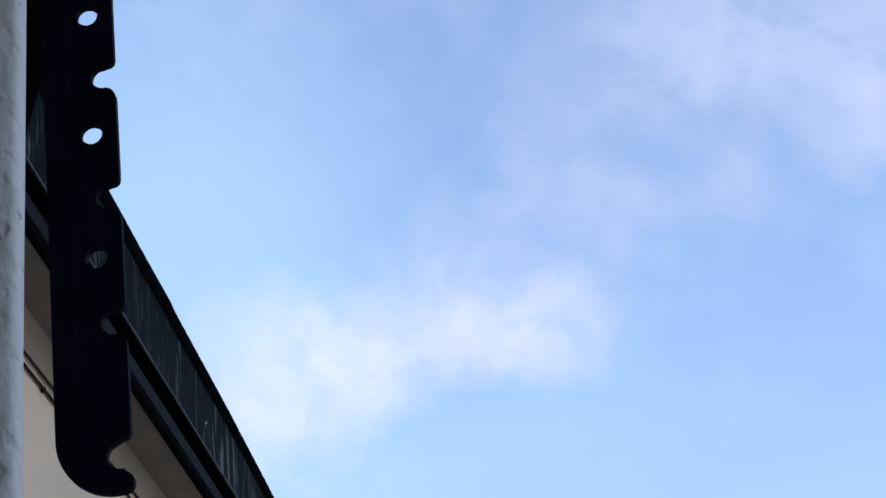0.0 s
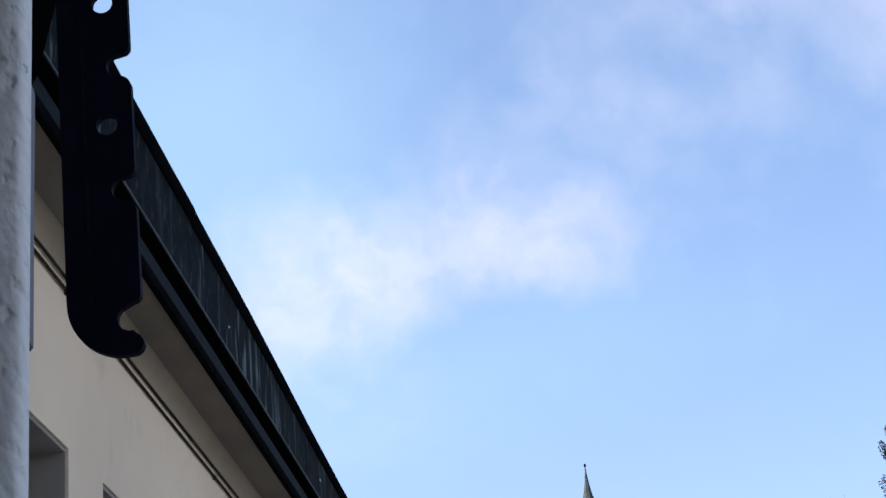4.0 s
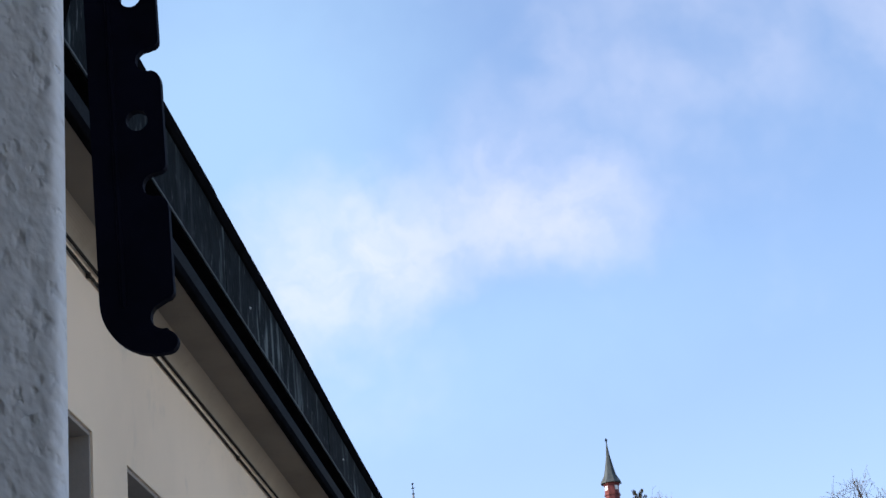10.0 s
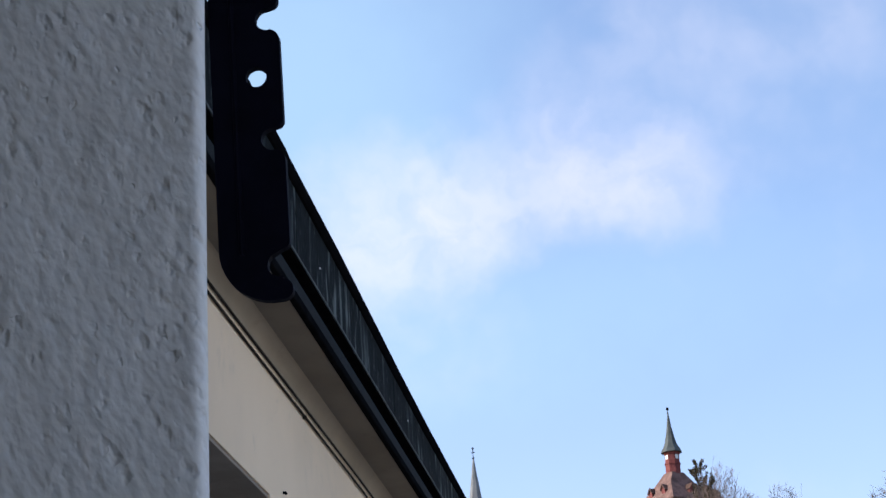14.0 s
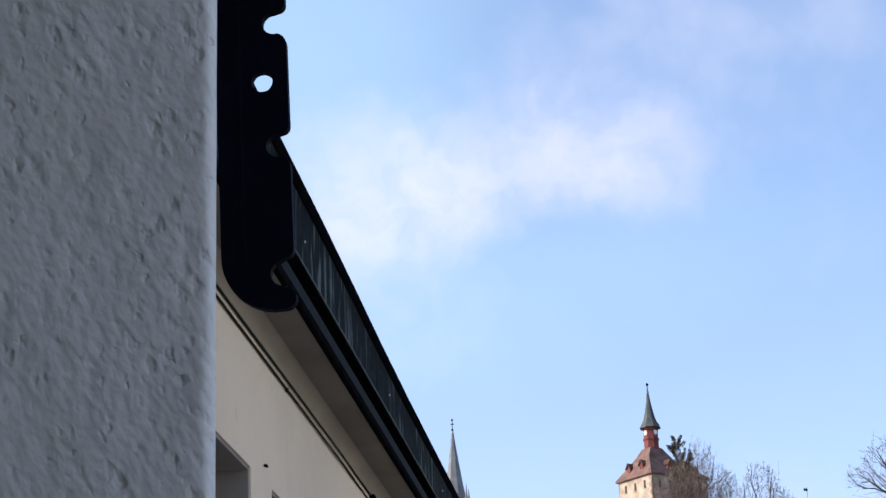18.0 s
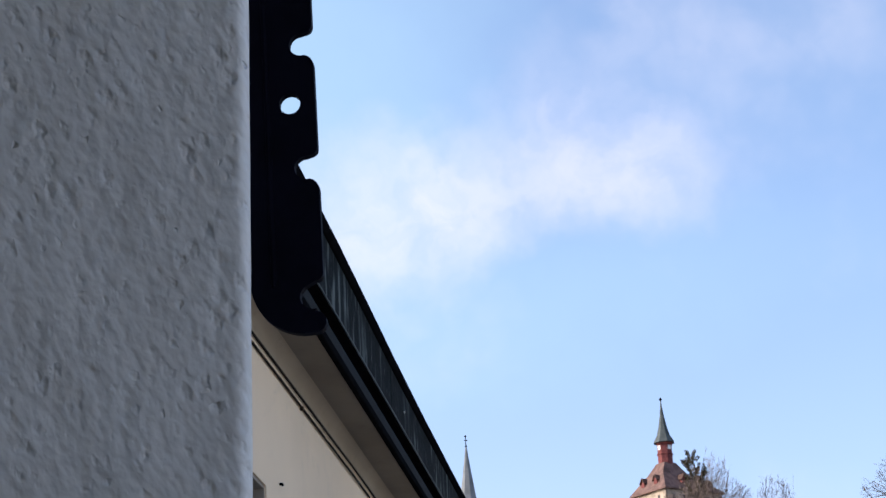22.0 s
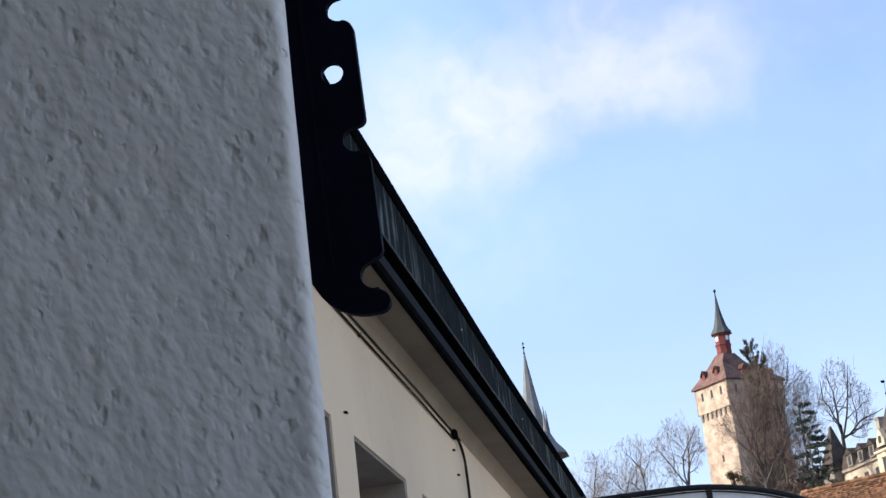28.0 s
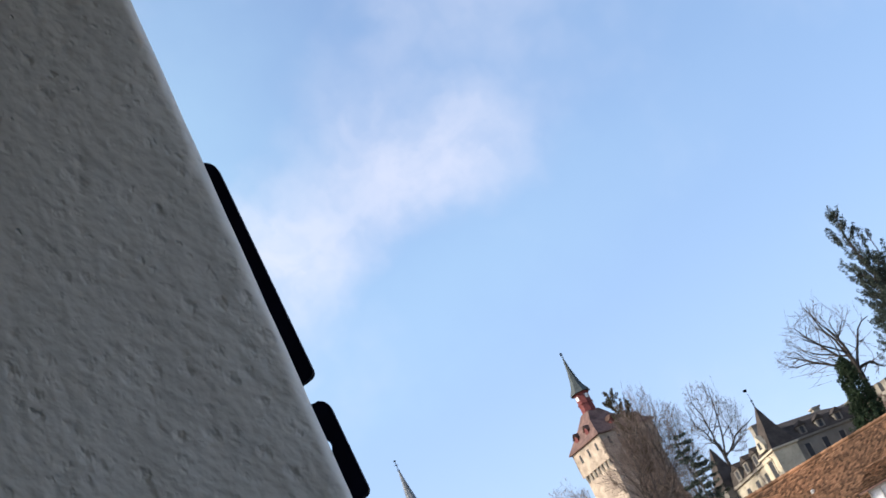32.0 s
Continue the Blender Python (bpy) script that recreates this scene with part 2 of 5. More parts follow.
M = {
    "plaster_near": material("unseen_porch_plaster", (0.64, 0.61, 0.56), 0.92, vary=0.05, scale=14, bump=0.4, bump_scale=380, spec=0.1),
    "strip": material("black_paint", (0.003, 0.003, 0.007), 0.6, vary=0.3, scale=40, bump=0.1, bump_scale=500, spec=0.02),
    "plaster_wing": material("cream_plaster", (0.765, 0.59, 0.405), 0.92, vary=0.06, scale=0.9, bump=0.3, bump_scale=140, stains=((0.53, 0.43, 0.31), 0.5), spec=0.05),
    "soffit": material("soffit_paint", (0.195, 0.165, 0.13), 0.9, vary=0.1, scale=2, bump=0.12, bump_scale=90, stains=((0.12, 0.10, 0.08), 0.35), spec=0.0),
    # cove coloured between the wall's cream and the soffit's brown
    "cove": material("cove_midtone", (0.33, 0.275, 0.205), 0.9, vary=0.1, scale=2, bump=0.1, bump_scale=90, stains=((0.20, 0.165, 0.125), 0.4), spec=0.0),
    "fascia_metal": material("fascia_metal", (0.0125, 0.0145, 0.0155), 0.7, vary=0.3, scale=4, bump=0.15, bump_scale=50, spec=0.02),
    "lip_metal": material("edge_highlight_metal", (0.055, 0.062, 0.063), 0.6, vary=0.5, scale=6, bump=0.1, bump_scale=60, spec=0.1),
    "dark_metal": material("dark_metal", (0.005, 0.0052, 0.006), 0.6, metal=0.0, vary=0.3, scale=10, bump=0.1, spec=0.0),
    "screen_steel": material("screen_steel", (0.022, 0.021, 0.020), 0.6, vary=0.3, scale=12, bump=0.1, spec=0.15),
    "curtain": material("white_curtain", (0.56, 0.56, 0.58), 0.9, vary=0.22, scale=5, bump=0.2, bump_scale=14, stretch=(4, 1, 0.4), spec=0.05),
    "frame_grey": material("weathered_frame", (0.42, 0.40, 0.38), 0.8, vary=0.15, scale=4, spec=0.1),
    # reveal colour darkened to hold the shade of the window recesses
    "reveal": material("reveal_shade_tone", (0.30, 0.252, 0.205), 0.9, vary=0.12, scale=5, bump=0.15, bump_scale=80, stains=((0.24, 0.215, 0.185), 0.4), spec=0.05),
    "lamp_globe": material("white_lamp_globe", (0.8, 0.8, 0.78), 0.4, vary=0.04, scale=4),
    "window_frame": material("window_paint", (0.62, 0.60, 0.56), 0.6, vary=0.08, scale=8, bump=0.05),
    "cable": material("cable", (0.035, 0.029, 0.024), 0.7, vary=0.2, scale=20, spec=0.0),
    "sign_red": material("dark_red_paint", (0.014, 0.004, 0.0045), 0.6, vary=0.2, scale=9, spec=0.04),
    "sign_grey": material("grey_metal", (0.125, 0.118, 0.112), 0.6, vary=0.12, scale=9, spec=0.1),
    "tile": material("clay_tile", (0.165, 0.102, 0.066), 0.9, vary=0.3, scale=0.1, second=(0.29, 0.150, 0.085), bump=0.2, bump_scale=8, random_tone=0.62, stains=((0.10, 0.082, 0.058), 0.35), spec=0.1),
    "tile_fresh": material("newer_clay_tile", (0.205, 0.112, 0.070), 0.9, vary=0.3, scale=0.15, second=(0.325, 0.150, 0.085), bump=0.2, bump_scale=8, random_tone=0.5, stains=((0.12, 0.085, 0.06), 0.35), spec=0.1),
    "tile_dark": material("old_tile", (0.115, 0.070, 0.058), 0.88, vary=0.35, scale=0.8, bump=0.3, bump_scale=5, random_tone=0.3, spec=0.1),
    "tower_roof": material("tower_roof_tile", (0.145, 0.09, 0.078), 0.88, vary=0.35, scale=0.8, bump=0.3, bump_scale=5, spec=0.1),
    "slate": material("slate", (0.062, 0.051, 0.045), 0.85, vary=0.3, scale=0.8, bump=0.3, bump_scale=5, spec=0.1),
    "yellow_wall": material("yellow_plaster", (0.80, 0.68, 0.38), 0.9, vary=0.06, scale=0.4, bump=0.1, bump_scale=20),
    "villa_wall": material("villa_plaster", (0.52, 0.45, 0.335), 0.9, vary=0.15, scale=0.5, bump=0.1, bump_scale=20, stains=((0.20, 0.175, 0.14), 0.65), spec=0.05),
    # front base toned between sunlit and shaded, with darker stains on top
    "front_stone": material("half_shade_front_stone", (0.36, 0.315, 0.245), 0.9, vary=0.25, scale=0.7, bump=0.2, bump_scale=8, stains=((0.17, 0.15, 0.12), 0.7), spec=0.05),
    # this grey also carries the shade of the villa's long side
    "grey_wall": material("shade_grey_plaster", (0.19, 0.172, 0.15), 0.9, vary=0.15, scale=0.5, bump=0.1, bump_scale=20, spec=0.05),
    "tower_wall": material("rubble_stone", (0.40, 0.32, 0.25), 0.92, vary=0.34, scale=0.55, bump=0.8, bump_scale=2.6, stains=((0.13, 0.10, 0.075), 0.9), spec=0.05),
    "tower_red": material("red_boards", (0.17, 0.055, 0.052), 0.75, vary=0.25, scale=1.5, bump=0.2, bump_scale=6, spec=0.08),
    "spire": material("spire_copper", (0.075, 0.086, 0.086), 0.7, vary=0.25, scale=0.6, bump=0.2, bump_scale=4, spec=0.1),
    "church_spire": material("church_spire_shingle", (0.185, 0.195, 0.205), 0.85, vary=0.18, scale=0.4, bump=0.2, bump_scale=3, spec=0.05),
    "old_stone": material("old_stone", (0.24, 0.215, 0.18), 0.92, vary=0.3, scale=0.6, bump=0.4, bump_scale=3, spec=0.05),
    "white_paint": material("white_paint", (0.8, 0.8, 0.78), 0.6, vary=0.04, scale=2),
    "green_shutter": material("green_shutter", (0.16, 0.22, 0.165), 0.6, vary=0.15, scale=3),
    "dark_void": material("dark_interior", (0.03, 0.03, 0.035), 0.8, vary=0.1),
    "bark": material("bark", (0.15, 0.125, 0.105), 0.95, vary=0.3, scale=3, bump=0.4, bump_scale=20, spec=0.05),
    "bark_dark": material("dark_bark", (0.085, 0.072, 0.064), 0.95, vary=0.3, scale=3, bump=0.3, bump_scale=20, spec=0.05),
    "bark_black": material("black_bark", (0.042, 0.036, 0.032), 0.95, vary=0.3, scale=3, bump=0.3, bump_scale=20, spec=0.05),
    "bark_pale": material("bark_pale", (0.26, 0.225, 0.19), 0.95, vary=0.25, scale=3, bump=0.3, bump_scale=20),
    "twig_brown": material("twigs_brown", (0.185, 0.140, 0.121), 0.95, vary=0.3, scale=0.8, bump=0, spec=0.05),
    "needle": material("needles", (0.030, 0.046, 0.026), 0.95, vary=0.4, scale=1.5, bump=0, random_tone=0.4, spec=0.1),
    "needle_dark": material("needles_dark", (0.055, 0.067, 0.057), 0.95, vary=0.4, scale=1.5, bump=0, random_tone=0.5, spec=0.05),
    "twig_dark": material("twigs_dark", (0.13, 0.11, 0.098), 0.95, vary=0.25, scale=0.8, bump=0, spec=0.05),
    "twig_pale": material("twigs_pale", (0.27, 0.235, 0.205), 0.95, vary=0.2, scale=0.8, bump=0, spec=0.1),
    "needle_brown": material("needles_brown", (0.065, 0.055, 0.034), 0.95, vary=0.4, scale=1.5, bump=0, random_tone=0.4, spec=0.1),
    "grass": material("grass", (0.085, 0.075, 0.045), 0.95, vary=0.3, scale=0.08, second=(0.11, 0.09, 0.06), bump=0.2, bump_scale=2),
    "paving": material("paving", (0.36, 0.34, 0.31), 0.9, vary=0.15, scale=1.2, bump=0.2, bump_scale=40),
}


def glass_material():
    mat = bpy.data.materials.new("window_glass")
    mat.use_nodes = True
    n = Nodes(mat.node_tree)
    shader = n.add("ShaderNodeBsdfPrincipled", {"Base Color": (0.03, 0.035, 0.04, 1), "Roughness": 0.04, "Specular IOR Level": 0.9})
    n.add("ShaderNodeOutputMaterial", {"Surface": shader.outputs[0]})
    return mat


def frosted_material():
    """Milky acrylic sheet: lets diffuse daylight through."""
    mat = bpy.data.materials.new("milky_pane")
    mat.use_nodes = True
    n = Nodes(mat.node_tree)
    where = n.add("ShaderNodeTexCoord").outputs["Object"]
    tone = n.mix(n.noise(where, 1.6, 3.0), (0.86, 0.82, 0.77, 1), (0.93, 0.89, 0.84, 1))
    a = n.add("ShaderNodeBsdfTranslucent", {"Color": tone})
    b = n.add("ShaderNodeBsdfPrincipled", {"Base Color": tone, "Roughness": 0.3, "IOR": 1.8, "Specular IOR Level": 0.8})
    both = n.add("ShaderNodeMixShader", {0: 0.78, 1: a.outputs[0], 2: b.outputs[0]})
    n.add("ShaderNodeOutputMaterial", {"Surface": both.outputs[0]})
    return mat


def streaked_copper():
    """Nearly black old sheet with thin pale runs down its face."""
    mat = bpy.data.materials.new("streaked_copper")
    mat.use_nodes = True
    n = Nodes(mat.node_tree)
    where = n.add("ShaderNodeTexCoord").outputs["Object"]
    broad = n.noise(where, 1.6, 4.0, 0.6)
    colour = n.mix(n.span(n.noise(where, 9.0, 5.0, 0.65), 0.35, 0.7), (0.0030, 0.0042, 0.0046, 1), (0.0085, 0.0115, 0.012, 1))
    runs = n.span(n.noise(n.vec("MULTIPLY", where, (1, 15, 2.4)).outputs[0], 1.0, 3.0, 0.6), 0.54, 0.66)
    specks = n.span(n.noise(n.vec("MULTIPLY", where, (1, 60, 14)).outputs[0], 1.0, 3.0, 0.6), 0.60, 0.74)
    colour = n.mix(n.math("MULTIPLY", runs, n.span(broad, 0.35, 0.65, 0.1, 0.75)), colour, (0.15, 0.175, 0.17, 1))
    colour = n.mix(n.math("MULTIPLY", specks, 0.55), colour, (0.14, 0.155, 0.15, 1))
    rise = n.add("ShaderNodeBump", {"Height": n.noise(where, 40, 4.0), "Strength": 0.3, "Distance": 0.01})
    shader = n.add("ShaderNodeBsdfPrincipled", {"Base Color": colour, "Roughness": 0.75, "Specular IOR Level": 0.02, "Normal": rise.outputs[0]})
    n.add("ShaderNodeOutputMaterial", {"Surface": shader.outputs[0]})
    return mat


M["glass"], M["pane"], M["copper_panel"] = glass_material(), frosted_material(), streaked_copper()


def roughcast_material():
    """Painted grey roughcast: broad trowel swells, scattered dimples and a few sharp pits, heights in metres."""
    mat = bpy.data.materials.new("grey_roughcast")
    mat.use_nodes = True
    n = Nodes(mat.node_tree)
    place = n.add("ShaderNodeTexCoord").outputs["Object"]
    where = n.vec("MULTIPLY", place, (1, 0.6, 0.72)).outputs[0]
    colour = n.mix(n.span(n.noise(where, 13, 4.0, 0.6), 0.3, 0.7), (0.63, 0.597, 0.553, 1), (0.695, 0.662, 0.618, 1))
    colour = n.mix(n.math("MULTIPLY", n.span(n.noise(where, 34, 6.0, 0.7, 0.6), 0.58, 0.75), 0.12), colour, (0.54, 0.495, 0.45, 1))
    # dents run down the wall, leaning a little
    leaning = n.vec("MULTIPLY", n.add("ShaderNodeVectorRotate", {"Vector": place, "Angle": radians(28)}, rotation_type="Y_AXIS").outputs[0], (1, 0.6, 0.62)).outputs[0]
    swells = n.math("MULTIPLY", n.noise(where, 100, 1.5, 0.45), 0.0013)
    strokes = n.math("MULTIPLY", n.noise(leaning, 255, 1.5, 0.5), 0.0014)

    def hollows(scale, inner, outer, least, deep):
        """Round hollows in some of the cells, each with a depth of its own."""
        cells = n.add("ShaderNodeTexVoronoi", {"Vector": shaken, "Scale": scale, "Randomness": 1.0}, feature="F1")
        chosen = n.span(n.add("ShaderNodeSeparateColor", {0: cells.outputs["Color"]}).outputs[0], least, 1.0, smooth=False)
        return n.math("MULTIPLY", n.math("MULTIPLY", n.span(cells.outputs["Distance"], inner, outer, 1.0, 0.0), chosen), -deep)
    shaken = n.vec("ADD", leaning, n.vec("MULTIPLY", n.add("ShaderNodeTexNoise", {"Vector": where, "Scale": 420.0, "Detail": 1.0}).outputs["Color"], (0.0022, 0.0022, 0.0022)).outputs[0]).outputs[0]
    dents = n.math("ADD", hollows(185.0, 0.0, 0.46, 0.18, 0.0012), hollows(310.0, 0.0, 0.42, 0.35, 0.0005))
    pits = hollows(150.0, 0.0, 0.17, 0.74, 0.0014)
    grain = n.math("MULTIPLY", n.noise(where, 900, 3.0, 0.6), 0.00010)
    height = n.math("ADD", n.math("ADD", swells, strokes), n.math("ADD", n.math("ADD", dents, pits), grain))
    rise = n.add("ShaderNodeBump", {"Height": height, "Strength": 1.0, "Distance": 1.0})
    shader = n.add("ShaderNodeBsdfPrincipled", {"Base Color": colour, "Roughness": 0.9, "Specular IOR Level": 0.12, "Normal": rise.outputs[0]})
    n.add("ShaderNodeOutputMaterial", {"Surface": shader.outputs[0]})
    return mat


M["roughcast"] = roughcast_material()

# ---- building helpers ----
class Shape:
    """Collects vertices and faces of one mesh."""

    def __init__(self):
        self.v, self.f = [], []

    def add(self, verts, faces):
        k = len(self.v)
        self.v += [tuple(p) for p in verts]
        self.f += [tuple(i + k for i in f) for f in faces]
        return self

    def box(self, x0, x1, y0, y1, z0, z1):
        return self.add([(x, y, z) for z in (z0, z1) for y in (y0, y1) for x in (x0, x1)],
                        [(0, 2, 3, 1), (4, 5, 7, 6), (0, 1, 5, 4), (2, 6, 7, 3), (0, 4, 6, 2), (1, 3, 7, 5)])

    def soft_box(self, x0, x1, y0, y1, z0, z1, b):
        """A box with its twelve edges chamfered by b."""
        bm = bmesh.new()
        bmesh.ops.create_cube(bm, size=1.0, matrix=Matrix.LocRotScale(((x0 + x1) / 2, (y0 + y1) / 2, (z0 + z1) / 2), None, (x1 - x0, y1 - y0, z1 - z0)))
        bmesh.ops.bevel(bm, geom=bm.edges[:], offset=b, segments=2, affect="EDGES", profile=0.5)
        self.add([v.co[:] for v in bm.verts], [[v.index for v in f.verts] for f in bm.faces])
        bm.free()
        return self

    def prism(self, outline, a, b, axis="y"):
        """An outline of 2D points drawn along an axis from a to b. For y the outline is (x, z), for x it is (y, z), for z it is (x, y)."""
        def put(p, t):
            return {"x": (t, p[0], p[1]), "y": (p[0], t, p[1]), "z": (p[0], p[1], t)}[axis]
        n = len(outline)
        self.add([put(p, a) for p in outline] + [put(p, b) for p in outline],
                 [tuple(range(n))[::-1], tuple(range(n, 2 * n))] + [(i, (i + 1) % n, n + (i + 1) % n, n + i) for i in range(n)])
        return self

    def tube(self, points, radii, sides=6, cap=True):
        pts = [Vector(p) for p in points]
        if not isinstance(radii, (list, tuple)):
            radii = [radii] * len(pts)
        verts, faces = [], []
        for i, p in enumerate(pts):
            d = (pts[min(i + 1, len(pts) - 1)] - pts[max(i - 1, 0)]).normalized()
            a = d.cross((0, 0, 1)) if abs(d.z) < 0.95 else d.cross((1, 0, 0))
            a.normalize()
            b = d.cross(a)
            for s in range(sides):
                w = 2 * math.pi * s / sides
                verts.append(p + (a * math.cos(w) + b * math.sin(w)) * radii[i])
        for i in range(len(pts) - 1):
            for s in range(sides):
                k, m = i * sides + s, i * sides + (s + 1) % sides
                faces.append((k, m, m + sides, k + sides))
        if cap:
            faces += [tuple(range(sides))[::-1], tuple(range((len(pts) - 1) * sides, len(pts) * sides))]
        return self.add(verts, faces)

    def lathe(self, profile, centre=(0, 0), sides=12, turn=0.0):
        """Rings of (radius, z) round a vertical axis."""
        verts, faces = [], []
        for r, z in profile:
            for s in range(sides):
                w = 2 * math.pi * (s + turn) / sides
                verts.append((centre[0] + r * math.cos(w), centre[1] + r * math.sin(w), z))
        for i in range(len(profile) - 1):
            for s in range(sides):
                k, m = i * sides + s, i * sides + (s + 1) % sides
                faces.append((k, m, m + sides, k + sides))
        faces += [tuple(range(sides))[::-1], tuple(range((len(profile) - 1) * sides, len(profile) * sides))]
        return self.add(verts, faces)

    def moved(self, m):
        self.v = [tuple(m @ Vector(p)) for p in self.v]
        return self

    def mesh(self, name, mat, smooth=False):
        data = bpy.data.meshes.new(name)
        data.from_pydata(self.v, [], self.f)
        data.materials.append(mat)
        if smooth:
            data.shade_smooth()
        data.update()
        return data


def thing(name, label, category, where=None, group="", kind=""):
    """An Empty at the base of a thing that will carry its parts."""
    ob = new(name)
    ob.empty_display_size = 0.1
    if where is not None:
        ob.matrix_world = where
    return tagged(ob, label, category, group, kind)


def part(name, shape, mat, parent=None, label="", smooth=False):
    ob = new(name, shape.mesh(name, mat, smooth))
    if parent is not None:
        ob.parent = parent
    if label:
        tagged(ob, label)
    return ob


# ---- ground ----
def hill(x, y):
    """Height of the land: a flat yard, then a slope up to the old town wall."""
    rise = [(-4000, 0), (110, 0), (135, 6), (170, 18), (205, 27), (260, 35), (300, 38), (340, 40), (420, 38), (600, 30), (4000, 30)]
    for (a, za), (b, zb) in zip(rise, rise[1:]):
        if a <= y <= b:
            k = (y - a) / (b - a)
            z = za + (zb - za) * k
            break
    return z + (0.0 if y < 120 else 0.6 * noise.noise((x * 0.05, y * 0.05, 0)))


def build_ground():
    xs = [-4000, -1500, -600, -300] + list(range(-200, 201, 10)) + [300, 600, 1500, 4000]
    ys = [-4000, -1500, -300, -60, 0, 60, 100, 110] + list(range(120, 431, 10)) + [500, 600, 1000, 2000, 4000]
    g = Shape()
    g.add([(x, y, hill(x, y) - 0.0) for y in ys for x in xs],
          [(j * len(xs) + i, j * len(xs) + i + 1, (j + 1) * len(xs) + i + 1, (j + 1) * len(xs) + i) for j in range(len(ys) - 1) for i in range(len(xs) - 1)])
    tagged(part("ground", g, M["grass"], None, "", True), "grassy winter hillside behind the paved yard", "ground", kind="structure")
    p = Shape().box(-30, 60, -30, 92, -0.2, 0.02)
    tagged(part("pavement", p, M["paving"]), "grey paved courtyard", "pavement", kind="structure")


build_ground()


# ---- the near house corner ----
def build_near_wall():
    prof = [(-1.6, 0.77), (-0.6, 0.77), (-0.2, 0.77)]
    x = -0.10
    while x < 0.0735:
        prof.append((x, 0.77))
        x += 0.0013
    # rendered corner bead: a narrow splay, then the rounded arris
    prof += [(0.0742, 0.7701), (0.0749, 0.7704), (0.0755, 0.7709), (0.0760, 0.7718), (0.0763, 0.7732), (0.0764, 0.7752), (0.0762, 0.7776), (0.0755, 0.780)]
    ex, ey = prof[-1]
    for d in (0.01, 0.03, 0.06, 0.12, 0.27):
        prof.append((ex - d * 0.7, ey + d))
    prof += [(-1.6, prof[-1][1])]
    prof = [(px + (0.0026 if px > -1.5 else 0.0), py - 0.012) for px, py in prof]
    zs = [0.0, 0.8, 1.4, 1.7] + [1.78 + 0.0013 * i for i in range(577)] + [2.6, 3.2, 4.2]
    g = Shape()
    verts, n = [], len(prof)
    for z in zs:
        for i, (px, py) in enumerate(prof):
            if 3 <= i < n - 4:
                p = Vector((px, py * 0.5, z * 0.68))
                d = 0.0008 * noise.noise(p * 12) + 0.0007 * noise.noise(p * 60) + 0.0002 * noise.noise(p * 190) - 0.0016 * max(0, noise.noise(p * 110 + Vector((7, 0, 0))) - 0.36)
                if i > n - 15:
                    px += 0.35 * d
                py -= d
            verts.append((px, py, z))
    faces = [(j * n + i, j * n + i + 1, (j + 1) * n + i + 1, (j + 1) * n + i) for j in range(len(zs) - 1) for i in range(n - 1)]
    faces += [tuple(range(n))[::-1], tuple(range((len(zs) - 1) * n, len(zs) * n))]
    faces += [(j * n + n - 1, j * n, (j + 1) * n, (j + 1) * n + n - 1) for j in range(len(zs) - 1)]
    g.add(verts, faces)
    tagged(part("wall_near", g, M["roughcast"], None, "", True), "rough grey plastered house corner in shade", "wall", kind="structure")


build_near_wall()


